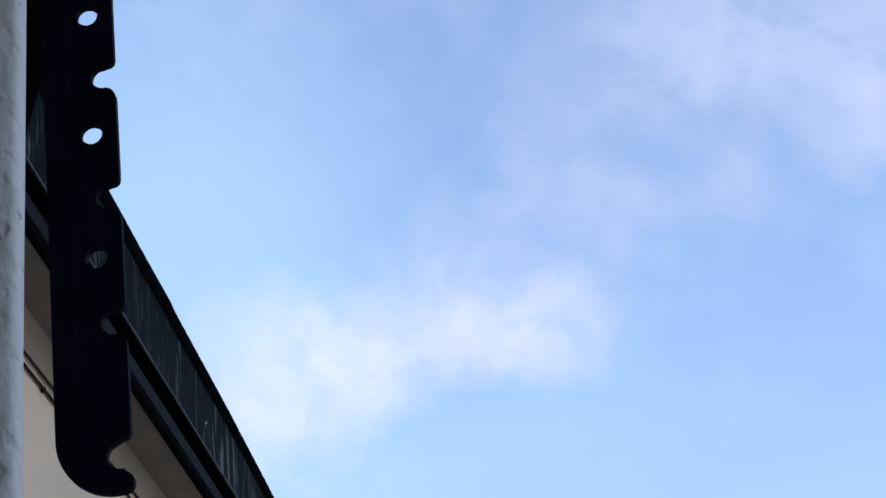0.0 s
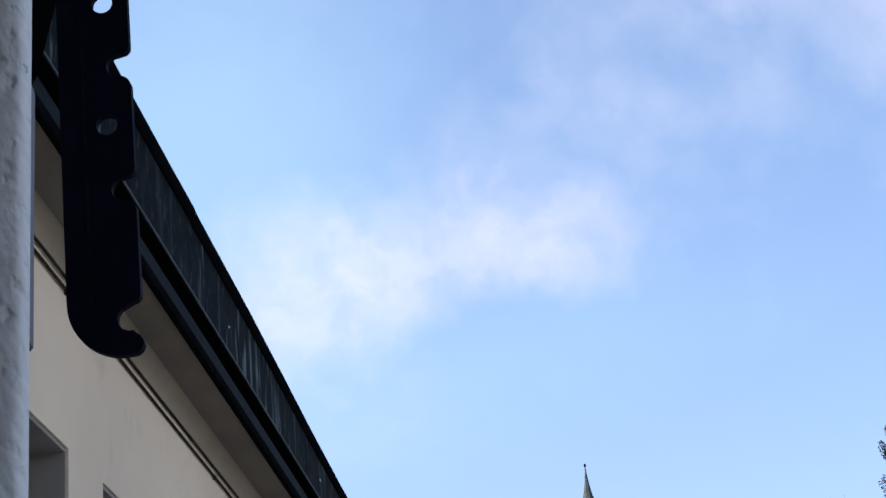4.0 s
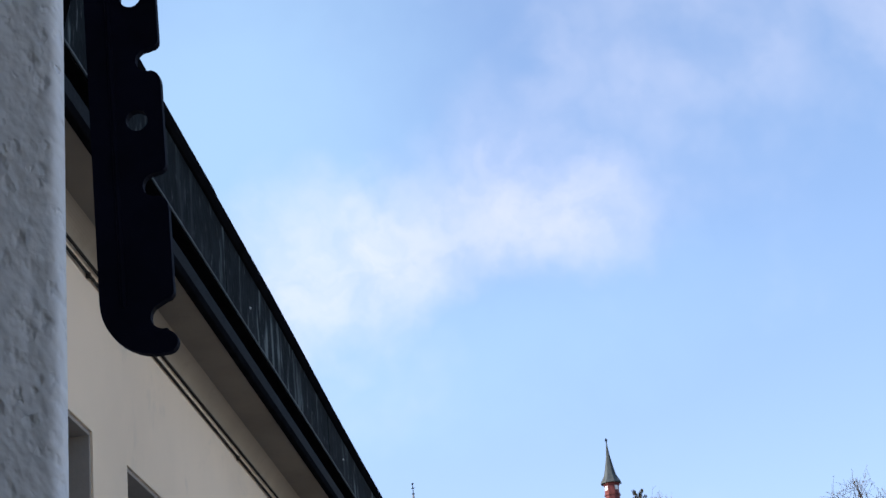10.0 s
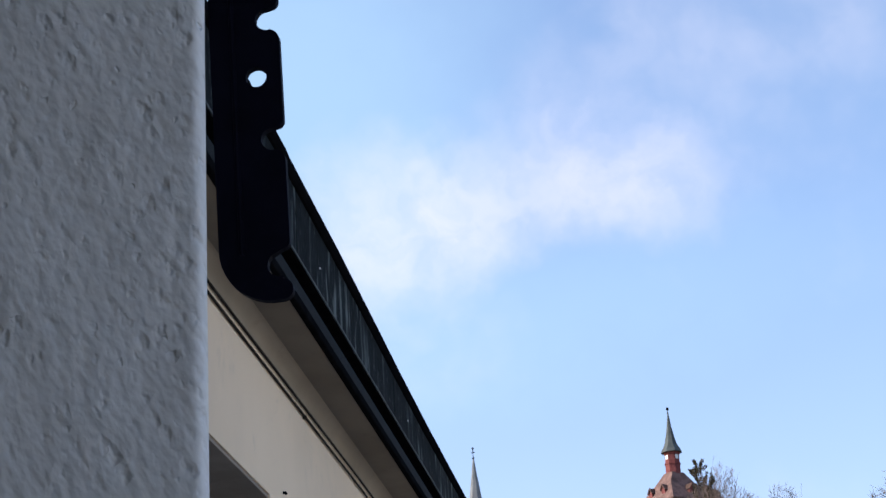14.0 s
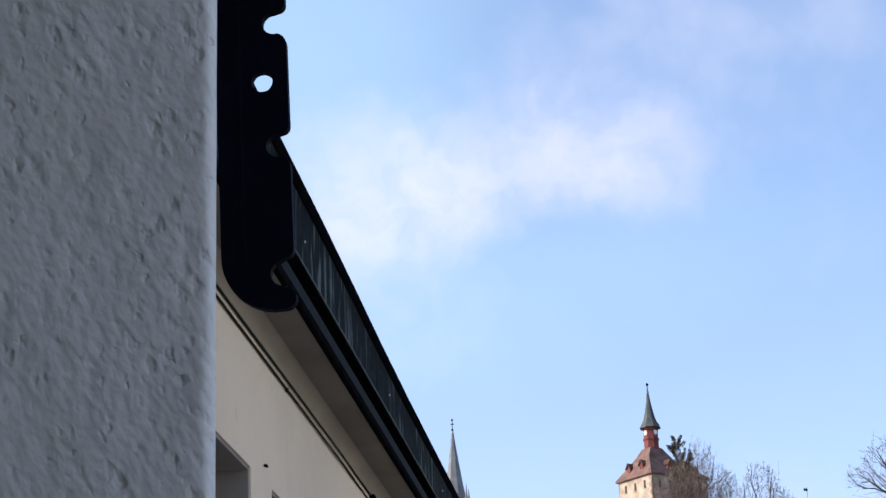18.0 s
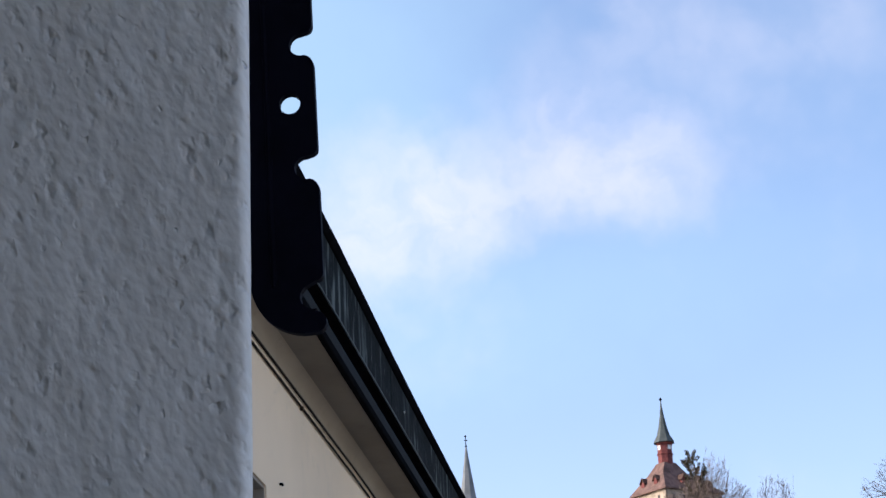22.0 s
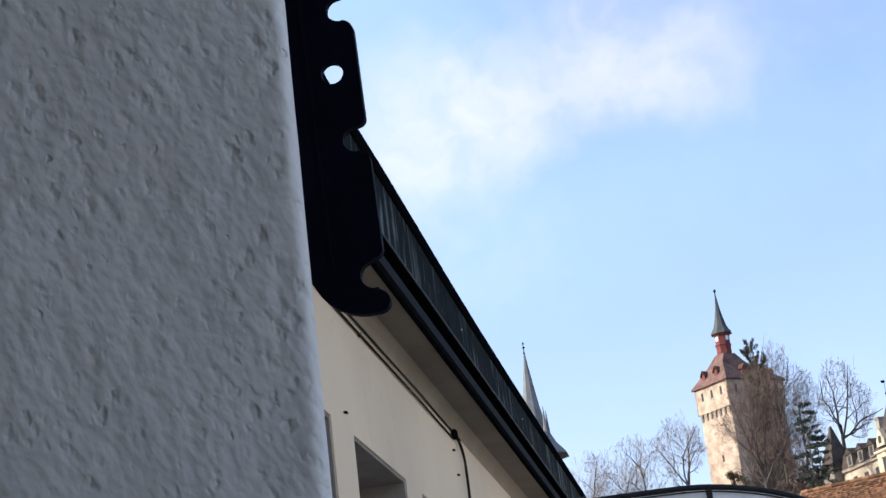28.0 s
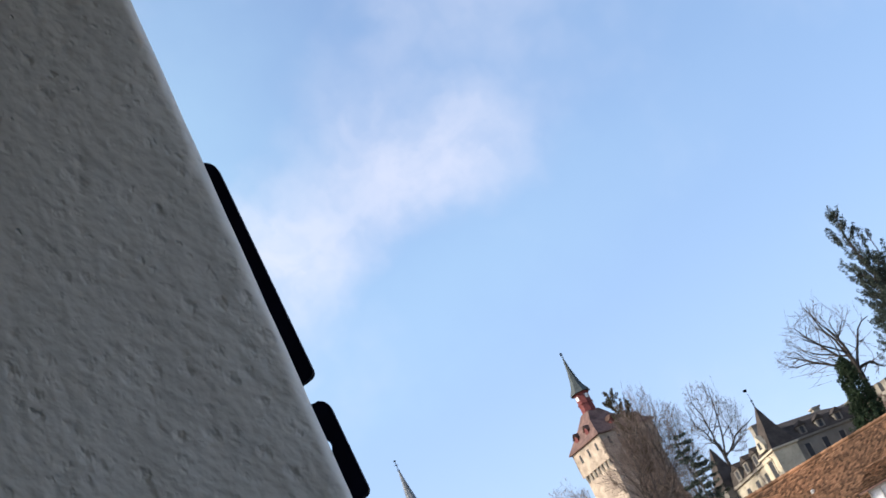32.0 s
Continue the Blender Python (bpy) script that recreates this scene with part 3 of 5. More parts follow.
# ---- notched steel strip ----
def build_strip():
    x0, x1, depth = 0.0415, 0.069, 0.0088
    y0, thick, foot, top = 0.935, 0.0035, 2.0118, 2.4215

    def arc(cx, cz, r, a0, a1, k=5):
        return [(cx + r * math.cos(radians(a0 + (a1 - a0) * i / k)), cz + r * math.sin(radians(a0 + (a1 - a0) * i / k))) for i in range(k + 1)]

    def lean(x, y, z):
        """The strip hangs a little out of plumb."""
        return (x - 0.009 * (z - 2.03), y - 0.09 * (z - 2.026), z)

    line = []
    # rounded foot and hook, anticlockwise seen from the camera side
    line += arc(x0 + 0.0205, foot + 0.0205, 0.0205, 180, 266, 10)
    line += arc(x1 - 0.0036, foot + 0.0042, 0.0040, -85, 95, 7)
    line += arc(x1 - depth + 0.0045, 2.0255, 0.0048, -75, -255, 7)
    line += arc(x1 - 0.003, 2.0345, 0.003, -90, 0, 4)
    for k in range(1, 7):
        z = 2.0265 + 0.0491 * k
        line += arc(x1 - 0.0045, z - 0.0092, 0.0045, 0, 78, 4)
        line += arc(x1 - depth + 0.0042, z - 0.0005, 0.0045, -88, -272, 10)
        line += arc(x1 - 0.003, z + 0.0074, 0.003, -90, 0, 4)
    line += arc(x1 - 0.006, top - 0.006, 0.006, 0, 90, 4)
    line += arc(x0 + 0.006, top - 0.006, 0.006, 90, 180, 4)
    bm = bmesh.new()
    edges = []

    def loop(points):
        vs = [bm.verts.new(lean(x, y0, z)) for x, z in points]
        for a, b in zip(vs, vs[1:] + vs[:1]):
            edges.append(bm.edges.new((a, b)))

    loop(line)
    for k in range(5):
        loop([(0.0592 + 0.0041 * math.cos(2 * math.pi * i / 18), 2.1008 + 0.0496 * k + 0.0041 * math.sin(2 * math.pi * i / 18)) for i in range(18)])
    bmesh.ops.triangle_fill(bm, use_beauty=True, use_dissolve=False, edges=edges)
    out = bmesh.ops.extrude_face_region(bm, geom=bm.faces[:])
    bmesh.ops.translate(bm, vec=(0, thick, 0), verts=[v for v in out["geom"] if isinstance(v, bmesh.types.BMVert)])
    bmesh.ops.recalc_face_normals(bm, faces=bm.faces[:])
    ob = thing("notched_strip", "black steel strip with holes and hooked notches", "metal strip")
    data = bpy.data.meshes.new("plate")
    bm.to_mesh(data)
    bm.free()
    data.materials.append(M["strip"])
    plate = new("plate", data)
    plate.parent = ob

    def leaned(shape):
        shape.v = [lean(*p) for p in shape.v]
        return shape
    part("flange", leaned(Shape().soft_box(x0 - 0.0005, x0 + 0.0022, y0 + 0.002, y0 + 0.02, 2.03, top + 0.004, 0.0008)), M["strip"], ob)
    part("rib", leaned(Shape().tube([(0.0505, y0 + 0.0004, 2.03), (0.0505, y0 + 0.0004, top - 0.02)], 0.0013, 8)), M["strip"], ob)
    part("mounting_arm", Shape().soft_box(-0.06, 0.045, 0.908, 0.914, 2.335, 2.405, 0.001), M["strip"], ob)


build_strip()


# ---- long wing with boxed eaves ----
WX = -1.05            # face of the wing's wall
Y0, Y1 = 1.15, 13.9    # ends of the wing
HEAD, SILL = 3.18, 1.95
WINDOWS = [(2.64 + 1.27 * k, 3.57 + 1.27 * k) for k in range(8)]


def build_wing():
    wing = thing("wing_building", "long low cream plastered wing with dark copper eaves", "building", kind="structure")
    edges = [Y0] + [y for pair in WINDOWS for y in pair] + [Y1]
    for a, b in zip(edges[::2], edges[1::2]):
        part("pier", Shape().box(WX - 0.4, WX, a, b, 0, 3.9), M["plaster_wing"], wing)
    for a, b in WINDOWS:
        part("spandrel", Shape().box(WX - 0.4, WX, a, b, 0, SILL), M["plaster_wing"], wing)
        part("lintel", Shape().box(WX - 0.4, WX, a, b, HEAD, 3.9), M["plaster_wing"], wing)
    part("end_wall", Shape().box(-6.0, WX - 0.4, Y0, Y0 + 0.3, 0, 3.9), M["plaster_wing"], wing)
    part("end_wall", Shape().box(-6.0, WX - 0.4, Y1 - 0.3, Y1, 0, 3.9), M["plaster_wing"], wing)
    part("back_wall", Shape().box(-6.4, -6.0, Y0, Y1, 0, 3.9), M["plaster_wing"], wing)
    # cove and soffit
    cove = [(WX - 0.02, 3.636), (WX + 0.001, 3.636)] + [(WX + 0.041 - 0.04 * math.cos(radians(a)), 3.640 + 0.0645 * math.sin(radians(a))) for a in range(0, 91, 9)] + [(WX + 0.041, 3.76), (WX - 0.02, 3.76)]
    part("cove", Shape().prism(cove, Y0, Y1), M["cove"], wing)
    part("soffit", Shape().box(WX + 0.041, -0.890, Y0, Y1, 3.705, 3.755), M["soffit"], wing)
    part("drip_edge", Shape().soft_box(-0.895, -0.872, Y0, Y1, 3.698, 3.732, 0.005), M["dark_metal"], wing)
    part("fascia", Shape().box(-0.90, -0.882, Y0, Y1, 3.732, 3.792), M["fascia_metal"], wing)
    # back of the gap coloured near black for the shade in it
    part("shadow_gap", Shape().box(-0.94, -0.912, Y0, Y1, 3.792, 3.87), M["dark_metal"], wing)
    bead = [(Y0, 4.126), (3.4, 4.128), (5.2, 4.125), (5.5, 4.127), (5.56, 4.120), (6.4, 4.115), (7.1, 4.100), (7.8, 4.082), (8.6, 4.070), (9.6, 4.065), (11.0, 4.062), (Y1 - 0.6, 4.064)]
    part("gutter_bead", Shape().tube([(-0.868, y, z - 0.032) for y, z in bead], 0.027, 12), M["dark_metal"], wing)
    part("roof", Shape().prism([(-0.91, 3.99), (-0.91, 4.04), (-3.6, 6.8), (-6.5, 4.10), (-6.5, 4.0), (-3.6, 6.75)], Y0, Y1), M["tile_dark"], wing)
    ys = [Y0, 1.72, 3.72, 5.72, 7.72, 9.72, 11.72, Y1]
    for a, b in zip(ys, ys[1:]):
        part("panel", Shape().soft_box(-0.93, -0.862, a + 0.004, b - 0.004, 3.842, 4.085, 0.004), M["copper_panel"], wing)
    # paler strip paints the thin highlight along the panels' lower edge
    part("highlight_lip", Shape().soft_box(-0.8655, -0.8605, Y0, Y1, 3.838, 3.8445, 0.001), M["lip_metal"], wing, "pale strip for the highlight on the lower edge")
    # dark strip added where only shade lies under the panels
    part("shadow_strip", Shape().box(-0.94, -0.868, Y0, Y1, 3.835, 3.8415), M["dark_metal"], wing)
    for y in (6.1, 8.1, 10.1):
        part("rivet", Shape().lathe([(0.004, 0), (0.004, 0.003), (0.002, 0.004)], (0, 0), 8).moved(Matrix.Translation((-0.862, y, 3.93)) @ Matrix.Rotation(radians(90), 4, "Y")), M["window_frame"], wing)
    for a, b in WINDOWS:
        x0, x1 = WX - 0.19, WX - 0.006
        # thin boards over plain jambs, their colour standing for the reveal's shade
        part("shade_lining", Shape().box(x0, x1, b - 0.012, b - 0.001, SILL + 0.012, HEAD - 0.012), M["reveal"], wing)
        part("shade_lining", Shape().box(x0, x1, a + 0.001, a + 0.012, SILL + 0.012, HEAD - 0.012), M["reveal"], wing)
        part("shade_lining", Shape().box(x0, x1, a + 0.001, b - 0.001, HEAD - 0.012, HEAD - 0.001), M["reveal"], wing)
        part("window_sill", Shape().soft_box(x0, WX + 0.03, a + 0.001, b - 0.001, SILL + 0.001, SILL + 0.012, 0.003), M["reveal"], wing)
        win = part("window", Shape().box(WX - 0.25, WX - 0.19, a, a + 0.06, SILL, HEAD).box(WX - 0.25, WX - 0.19, b - 0.06, b, SILL, HEAD).box(WX - 0.25, WX - 0.19, a + 0.06, b - 0.06, HEAD - 0.06, HEAD).box(WX - 0.25, WX - 0.19, a + 0.06, b - 0.06, SILL, SILL + 0.06).box(WX - 0.245, WX - 0.195, (a + b) / 2 - 0.025, (a + b) / 2 + 0.025, SILL + 0.06, HEAD - 0.06), M["window_frame"], wing)
        part("pane", Shape().box(WX - 0.225, WX - 0.217, a + 0.06, b - 0.06, SILL + 0.06, HEAD - 0.06), M["glass"], win)


build_wing()


# ---- arched screen in the yard ----
def build_screen():
    ya = 8.0
    ob = thing("arched_screen", "arched dark steel screen with milky panes beside the wing", "glazed screen")
    pts = [(x, z + 0.018) for x, z in [(-1.02, 3.07), (-0.9, 3.079), (-0.42, 3.09), (-0.1, 3.09), (0.08, 3.08), (0.27, 3.043), (0.43, 2.985), (0.58, 2.90), (0.70, 2.81), (0.80, 2.717), (0.88, 2.62), (0.95, 2.5), (1.0, 2.35)]]
    fine = []
    for i in range(len(pts) - 1):
        a, b, c, d = [Vector((*pts[min(max(k, 0), len(pts) - 1)], 0)) for k in (i - 1, i, i + 1, i + 2)]
        for s in (0, 0.25, 0.5, 0.75):
            q = b + (c - a) * 0.5 * s + (a * 2 - b * 5 + c * 4 - d) * 0.5 * s * s + (b * 3 - a - c * 3 + d) * 0.5 * s ** 3
            fine.append((q.x, q.y))
    pts = fine + [pts[-1]]
    part("arch_rail", Shape().tube([(x, ya, z - 0.010) for x, z in pts], 0.0125, 8), M["screen_steel"], ob)

    part("inner_bead", Shape().tube([(x, ya - 0.012, z - 0.029) for x, z in pts], 0.0035, 6), M["screen_steel"], ob)

    def top(x):
        for (a, za), (b, zb) in zip(pts, pts[1:]):
            if a <= x <= b:
                return za + (zb - za) * (x - a) / (b - a)
        return 2.35
    posts = [-1.0, -0.42, 0.08, 0.575, 1.0]
    for x in posts:
        part("post", Shape().soft_box(x - 0.012, x + 0.012, ya - 0.018, ya + 0.018, 0.02, top(x) - 0.02, 0.003), M["screen_steel"], ob)
    for a, b in zip(posts, posts[1:]):
        xs = [a + 0.012 + (b - a - 0.024) * i / 20 for i in range(21)]
        part("pane", Shape().prism([(xs[0], 0.3)] + [(xs[-1], 0.3)] + [(x, top(x) - 0.022) for x in xs[::-1]], ya - 0.003, ya + 0.003), M["pane"], ob)


build_screen()


# ---- tiled house across the yard ----
HOUSE_LEFT = -0.2


def build_tiled_house():
    yaw = math.atan2(-8.2, 15.2)
    base = Matrix.Translation((4.0, 104.0, 0)) @ Matrix.Rotation(yaw, 4, "Z")
    house = thing("tiled_house", "yellow plastered house with brown clay tile roof and green shutters", "house", base)
    ridge, eave, d = 17.7, 11.8, 5.5
    left, right = HOUSE_LEFT, 21.0
    part("wall", Shape().box(left + 0.4, right - 0.4, -d + 0.5, d - 0.5, 0, eave + 0.2), M["yellow_wall"], house)
    low, high, e = eave - 0.2, ridge - 0.04, d + 0.3
    roof = Shape().add([(left, -e, low), (right + 0.2, -e, low), (right + 0.2, e, low), (left, e, low), (left, 0, high), (17.2, 0, high)],
                       [(0, 1, 5, 4), (1, 2, 5), (2, 3, 4, 5), (3, 0, 4), (0, 3, 2, 1)])
    part("roof", roof, M["tile_dark"], house)
    part("gutter", Shape().tube([(left, -d - 0.42, eave - 0.14), (right, -d - 0.42, eave - 0.14)], 0.05, 6), M["frame_grey"], house)


build_tiled_house()


# ---- old town wall tower on the hill ----
TOWER_LONG, TOWER_HALF, TOWER_CROWN = 6.25, 4.2, -2.05   # half length, half width, place of the turret along the length


def build_tower():
    a, th = 8.4, radians(48.9)
    corner = Vector((2.2, 330.0, 0))
    u = Vector((-math.cos(th), math.sin(th), 0))
    v = Vector((math.sin(th), math.cos(th), 0))
    mid = corner + u * a / 2 + v * TOWER_LONG
    base = Matrix.Translation((mid.x, mid.y, 0)) @ Matrix.Rotation(math.atan2(v.y, v.x), 4, "Z")
    tower = thing("wall_tower", "tall square stone tower with red turret and slim spire", "tower", base)
    h, e, c = TOWER_HALF, 0.75, TOWER_CROWN
    part("wall", Shape().box(-TOWER_LONG, TOWER_LONG, -h, h, 36, 74.4), M["tower_wall"], tower)
    rings = [(TOWER_LONG + e, h + e, 0.0, 74.15), (TOWER_LONG + e, h + e, 0.0, 74.45), (2.9, 2.1, c * 0.9, 77.9), (1.3, 1.2, c, 80.0)]
    roof = Shape().add([(o + sx * x, sy * y, z) for x, y, o, z in rings for sx, sy in ((-1, -1), (1, -1), (1, 1), (-1, 1))],
                       [(k * 4 + i, k * 4 + (i + 1) % 4, k * 4 + 4 + (i + 1) % 4, k * 4 + 4 + i) for k in range(3) for i in range(4)] + [(3, 2, 1, 0), (12, 13, 14, 15)])
    part("roof", roof, M["tower_roof"], tower)
    part("turret", Shape().lathe([(1.7, 78.6), (1.42, 79.6), (1.36, 84.2)], (c, 0), 8, 0.5), M["tower_red"], tower)
    part("spire", Shape().lathe([(2.0, 83.8), (1.9, 84.1), (1.25, 85.2), (0.82, 86.8), (0.42, 88.8), (0.16, 90.8), (0.08, 91.8)], (c, 0), 8, 0.5), M["spire"], tower)
    part("finial", Shape().lathe([(0.05, 91.6), (0.24, 91.95), (0.24, 92.1), (0.05, 92.4)], (c, 0), 8), M["dark_metal"], tower)


build_tower()


def build_church():
    ob = thing("church_spire", "slim grey shingled church spire far away", "church spire", Matrix.Translation((-50, 500, 0)))
    part("tower", Shape().box(-5.5, 5.5, -5.5, 5.5, 28, 98), M["grey_wall"], ob)
    part("spire", Shape().lathe([(9.0, 97.5), (8.6, 98.2), (6.2, 101), (3.6, 106), (2.4, 112), (1.6, 117), (0.7, 123), (0.2, 127)], (0, 0), 8, 0.5), M["church_spire"], ob)
    part("finial", Shape().tube([(0, 0, 126), (0, 0, 129.8)], 0.12, 6).lathe([(0.1, 126.7), (0.4, 127), (0.1, 127.3)], (0, 0), 8).lathe([(0.1, 129.5), (0.35, 129.8), (0.1, 130.1)], (0, 0), 8), M["dark_metal"], ob)


build_church()


# ---- unseen porch added round the viewpoint, closing the place behind ----
def build_unseen_porch():
    # added walls and low ceiling keep sky light off the near wall
    tagged(part("shade_wall_back", Shape().box(-1.6, 2.0, -4.3, -4.0, 0, 3.9), M["plaster_near"]), "unseen back wall added to shade the near wall", "wall", kind="structure")
    tagged(part("shade_wall_left", Shape().box(-1.9, -1.6, -4.3, 1.06, 0, 4.2), M["plaster_near"]), "unseen side wall added to shade the near wall", "wall", kind="structure")
    tagged(part("ceiling", Shape().box(-1.6, 0.45, -4.0, 0.752, 2.52, 2.72), M["soffit"]), "unseen low ceiling added to darken the upper near wall", "ceiling", kind="structure")


build_unseen_porch()


# ---- cables, pipe and sign on the wing ----
def build_wing_fittings():
    for z, off, end in ((3.594, 0.007, 8.72), (3.626, 0.008, 8.95)):
        pts = [(WX + off + 0.004 * noise.noise((0, y * 1.3, z)), y, z + 0.004 * noise.noise((3, y * 0.9, z))) for y in [Y0 + (end - Y0) * i / 40 for i in range(41)]]
        run = thing("cable", "brown cable clipped along the top of the cream wall", "cable", group="cables under the eaves")
        part("sheath", Shape().tube(pts, 0.0048, 6), M["cable"], run)
        for y in [2.9 + 1.9 * i for i in range(int((end - 2.9) / 1.9))]:
            if z < 3.6:
                part("clip", Shape().soft_box(WX + 0.001, WX + 0.014, y - 0.005, y + 0.005, z - 0.010, z + 0.006, 0.002), M["cable"], run)
    pipe = thing("conduit", "thin dark vertical conduit with a junction clamp on the cream wall", "conduit")
    part("tube", Shape().tube([(WX + 0.016, 8.75, 3.612), (WX + 0.016, 8.86, 3.590), (WX + 0.015, 8.95, 3.545), (WX + 0.015, 8.97, 3.50), (WX + 0.015, 8.98, 3.4), (WX + 0.015, 8.98, 0.1)], 0.0068, 8), M["cable"], pipe)
    part("clamp", Shape().soft_box(WX + 0.001, WX + 0.026, 8.70, 8.76, 3.592, 3.632, 0.004), M["dark_metal"], pipe)
    for y, z in ((8.70, 3.535), (8.76, 3.43), (6.32, 3.231)):
        peg = thing("wall_hook", "small rusty hook in the plaster", "hook", group="hooks in the wall")
        part("pin", Shape().tube([(WX - 0.005, y, z), (WX + 0.010, y, z), (WX + 0.012, y, z - 0.006)], 0.005, 6), M["dark_metal"], peg)


build_wing_fittings()


def build_sign():
    turn = Matrix.Translation((-0.785, 3.65, 3.018)) @ Matrix.Rotation(radians(8), 4, "Z")
    sign = thing("projecting_sign_box", "dark red sign box with grey metal sides hung under the eaves", "sign box", turn)
    part("case", Shape().soft_box(-0.25, 0.0, -0.156, 0.0, 0.0, 0.55, 0.003), M["sign_grey"], sign)
    part("face", Shape().soft_box(-0.248, -0.002, -0.162, -0.155, 0.004, 0.546, 0.002), M["sign_red"], sign, "dark red face")
    part("underside", Shape().soft_box(-0.246, -0.004, -0.152, -0.004, -0.005, 0.002, 0.001), M["dark_metal"], sign)
    part("hanger", Shape().soft_box(-0.24, -0.01, -0.15, -0.03, 0.55, 0.586, 0.003), M["dark_metal"], sign)



build_sign()


def build_canopy():
    """A small bowed canopy over the sign, with a brown boarded underside and a dark edge."""
    canopy = thing("canopy", "small bowed canopy with brown underside and black edge on the wing", "canopy")
    edge = [(-0.12, 2.5), (-0.35, 2.8), (-0.50, 2.98), (-0.565, 3.131), (-0.598, 3.22), (-0.645, 3.33), (-0.712, 3.486), (-0.773, 3.633), (-0.84, 3.74), (-0.92, 3.78), (-1.046, 3.79), (-1.046, 2.5)]
    part("edge_board", Shape().prism(edge, 3.604, 3.69, "z"), M["dark_metal"], canopy)
    board = [(-0.50, 2.62), (-0.545, 2.85), (-0.585, 3.05), (-0.625, 3.158), (-0.658, 3.232), (-0.757, 3.47), (-1.044, 3.475), (-1.044, 2.62)]
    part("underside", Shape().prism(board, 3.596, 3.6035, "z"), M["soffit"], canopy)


build_canopy()


# ---- details of the tiled house ----
def tile_field(x0, x1, y_low, y_high, z_low, z_high, course, wide, rnd, skip=None):
    """Courses of flat clay tiles on a slope from the eave line up to the ridge line, along local x."""
    g = Shape()
    n = int(math.hypot(y_high - y_low, z_high - z_low) / course)
    slope = Vector((0, y_high - y_low, z_high - z_low)).normalized()
    up = Vector((0, -slope.z, slope.y))
    if up.z < 0:
        up = -up
    for r in range(n):
        base = Vector((0, y_low, z_low)) + slope * (r * course)
        x = x0 - (wide / 2 if r % 2 else 0)
        while x < x1:
            if skip is None or not skip(x, base.z):
                w = wide * 0.94
                lift = 0.05 + rnd.uniform(0, 0.045)
                lo = base + up * lift + slope * rnd.uniform(-0.028, 0.028)
                hi = base + slope * (course * 1.25) + up * 0.004
                th = up * -0.042
                a, b = Vector((max(x, x0), 0, 0)), Vector((min(x + w, x1), 0, 0))
                if b.x - a.x > 0.03:
                    tip = slope * -0.03
                    mid = (a + b) / 2
                    g.add([a + lo, mid + lo + tip, b + lo, b + hi, a + hi, a + lo + th, mid + lo + tip + th, b + lo + th],
                          [(0, 1, 2, 3, 4), (5, 6, 1, 0), (6, 7, 2, 1), (5, 0, 4), (7, 3, 2)])
            x += wide
    return g


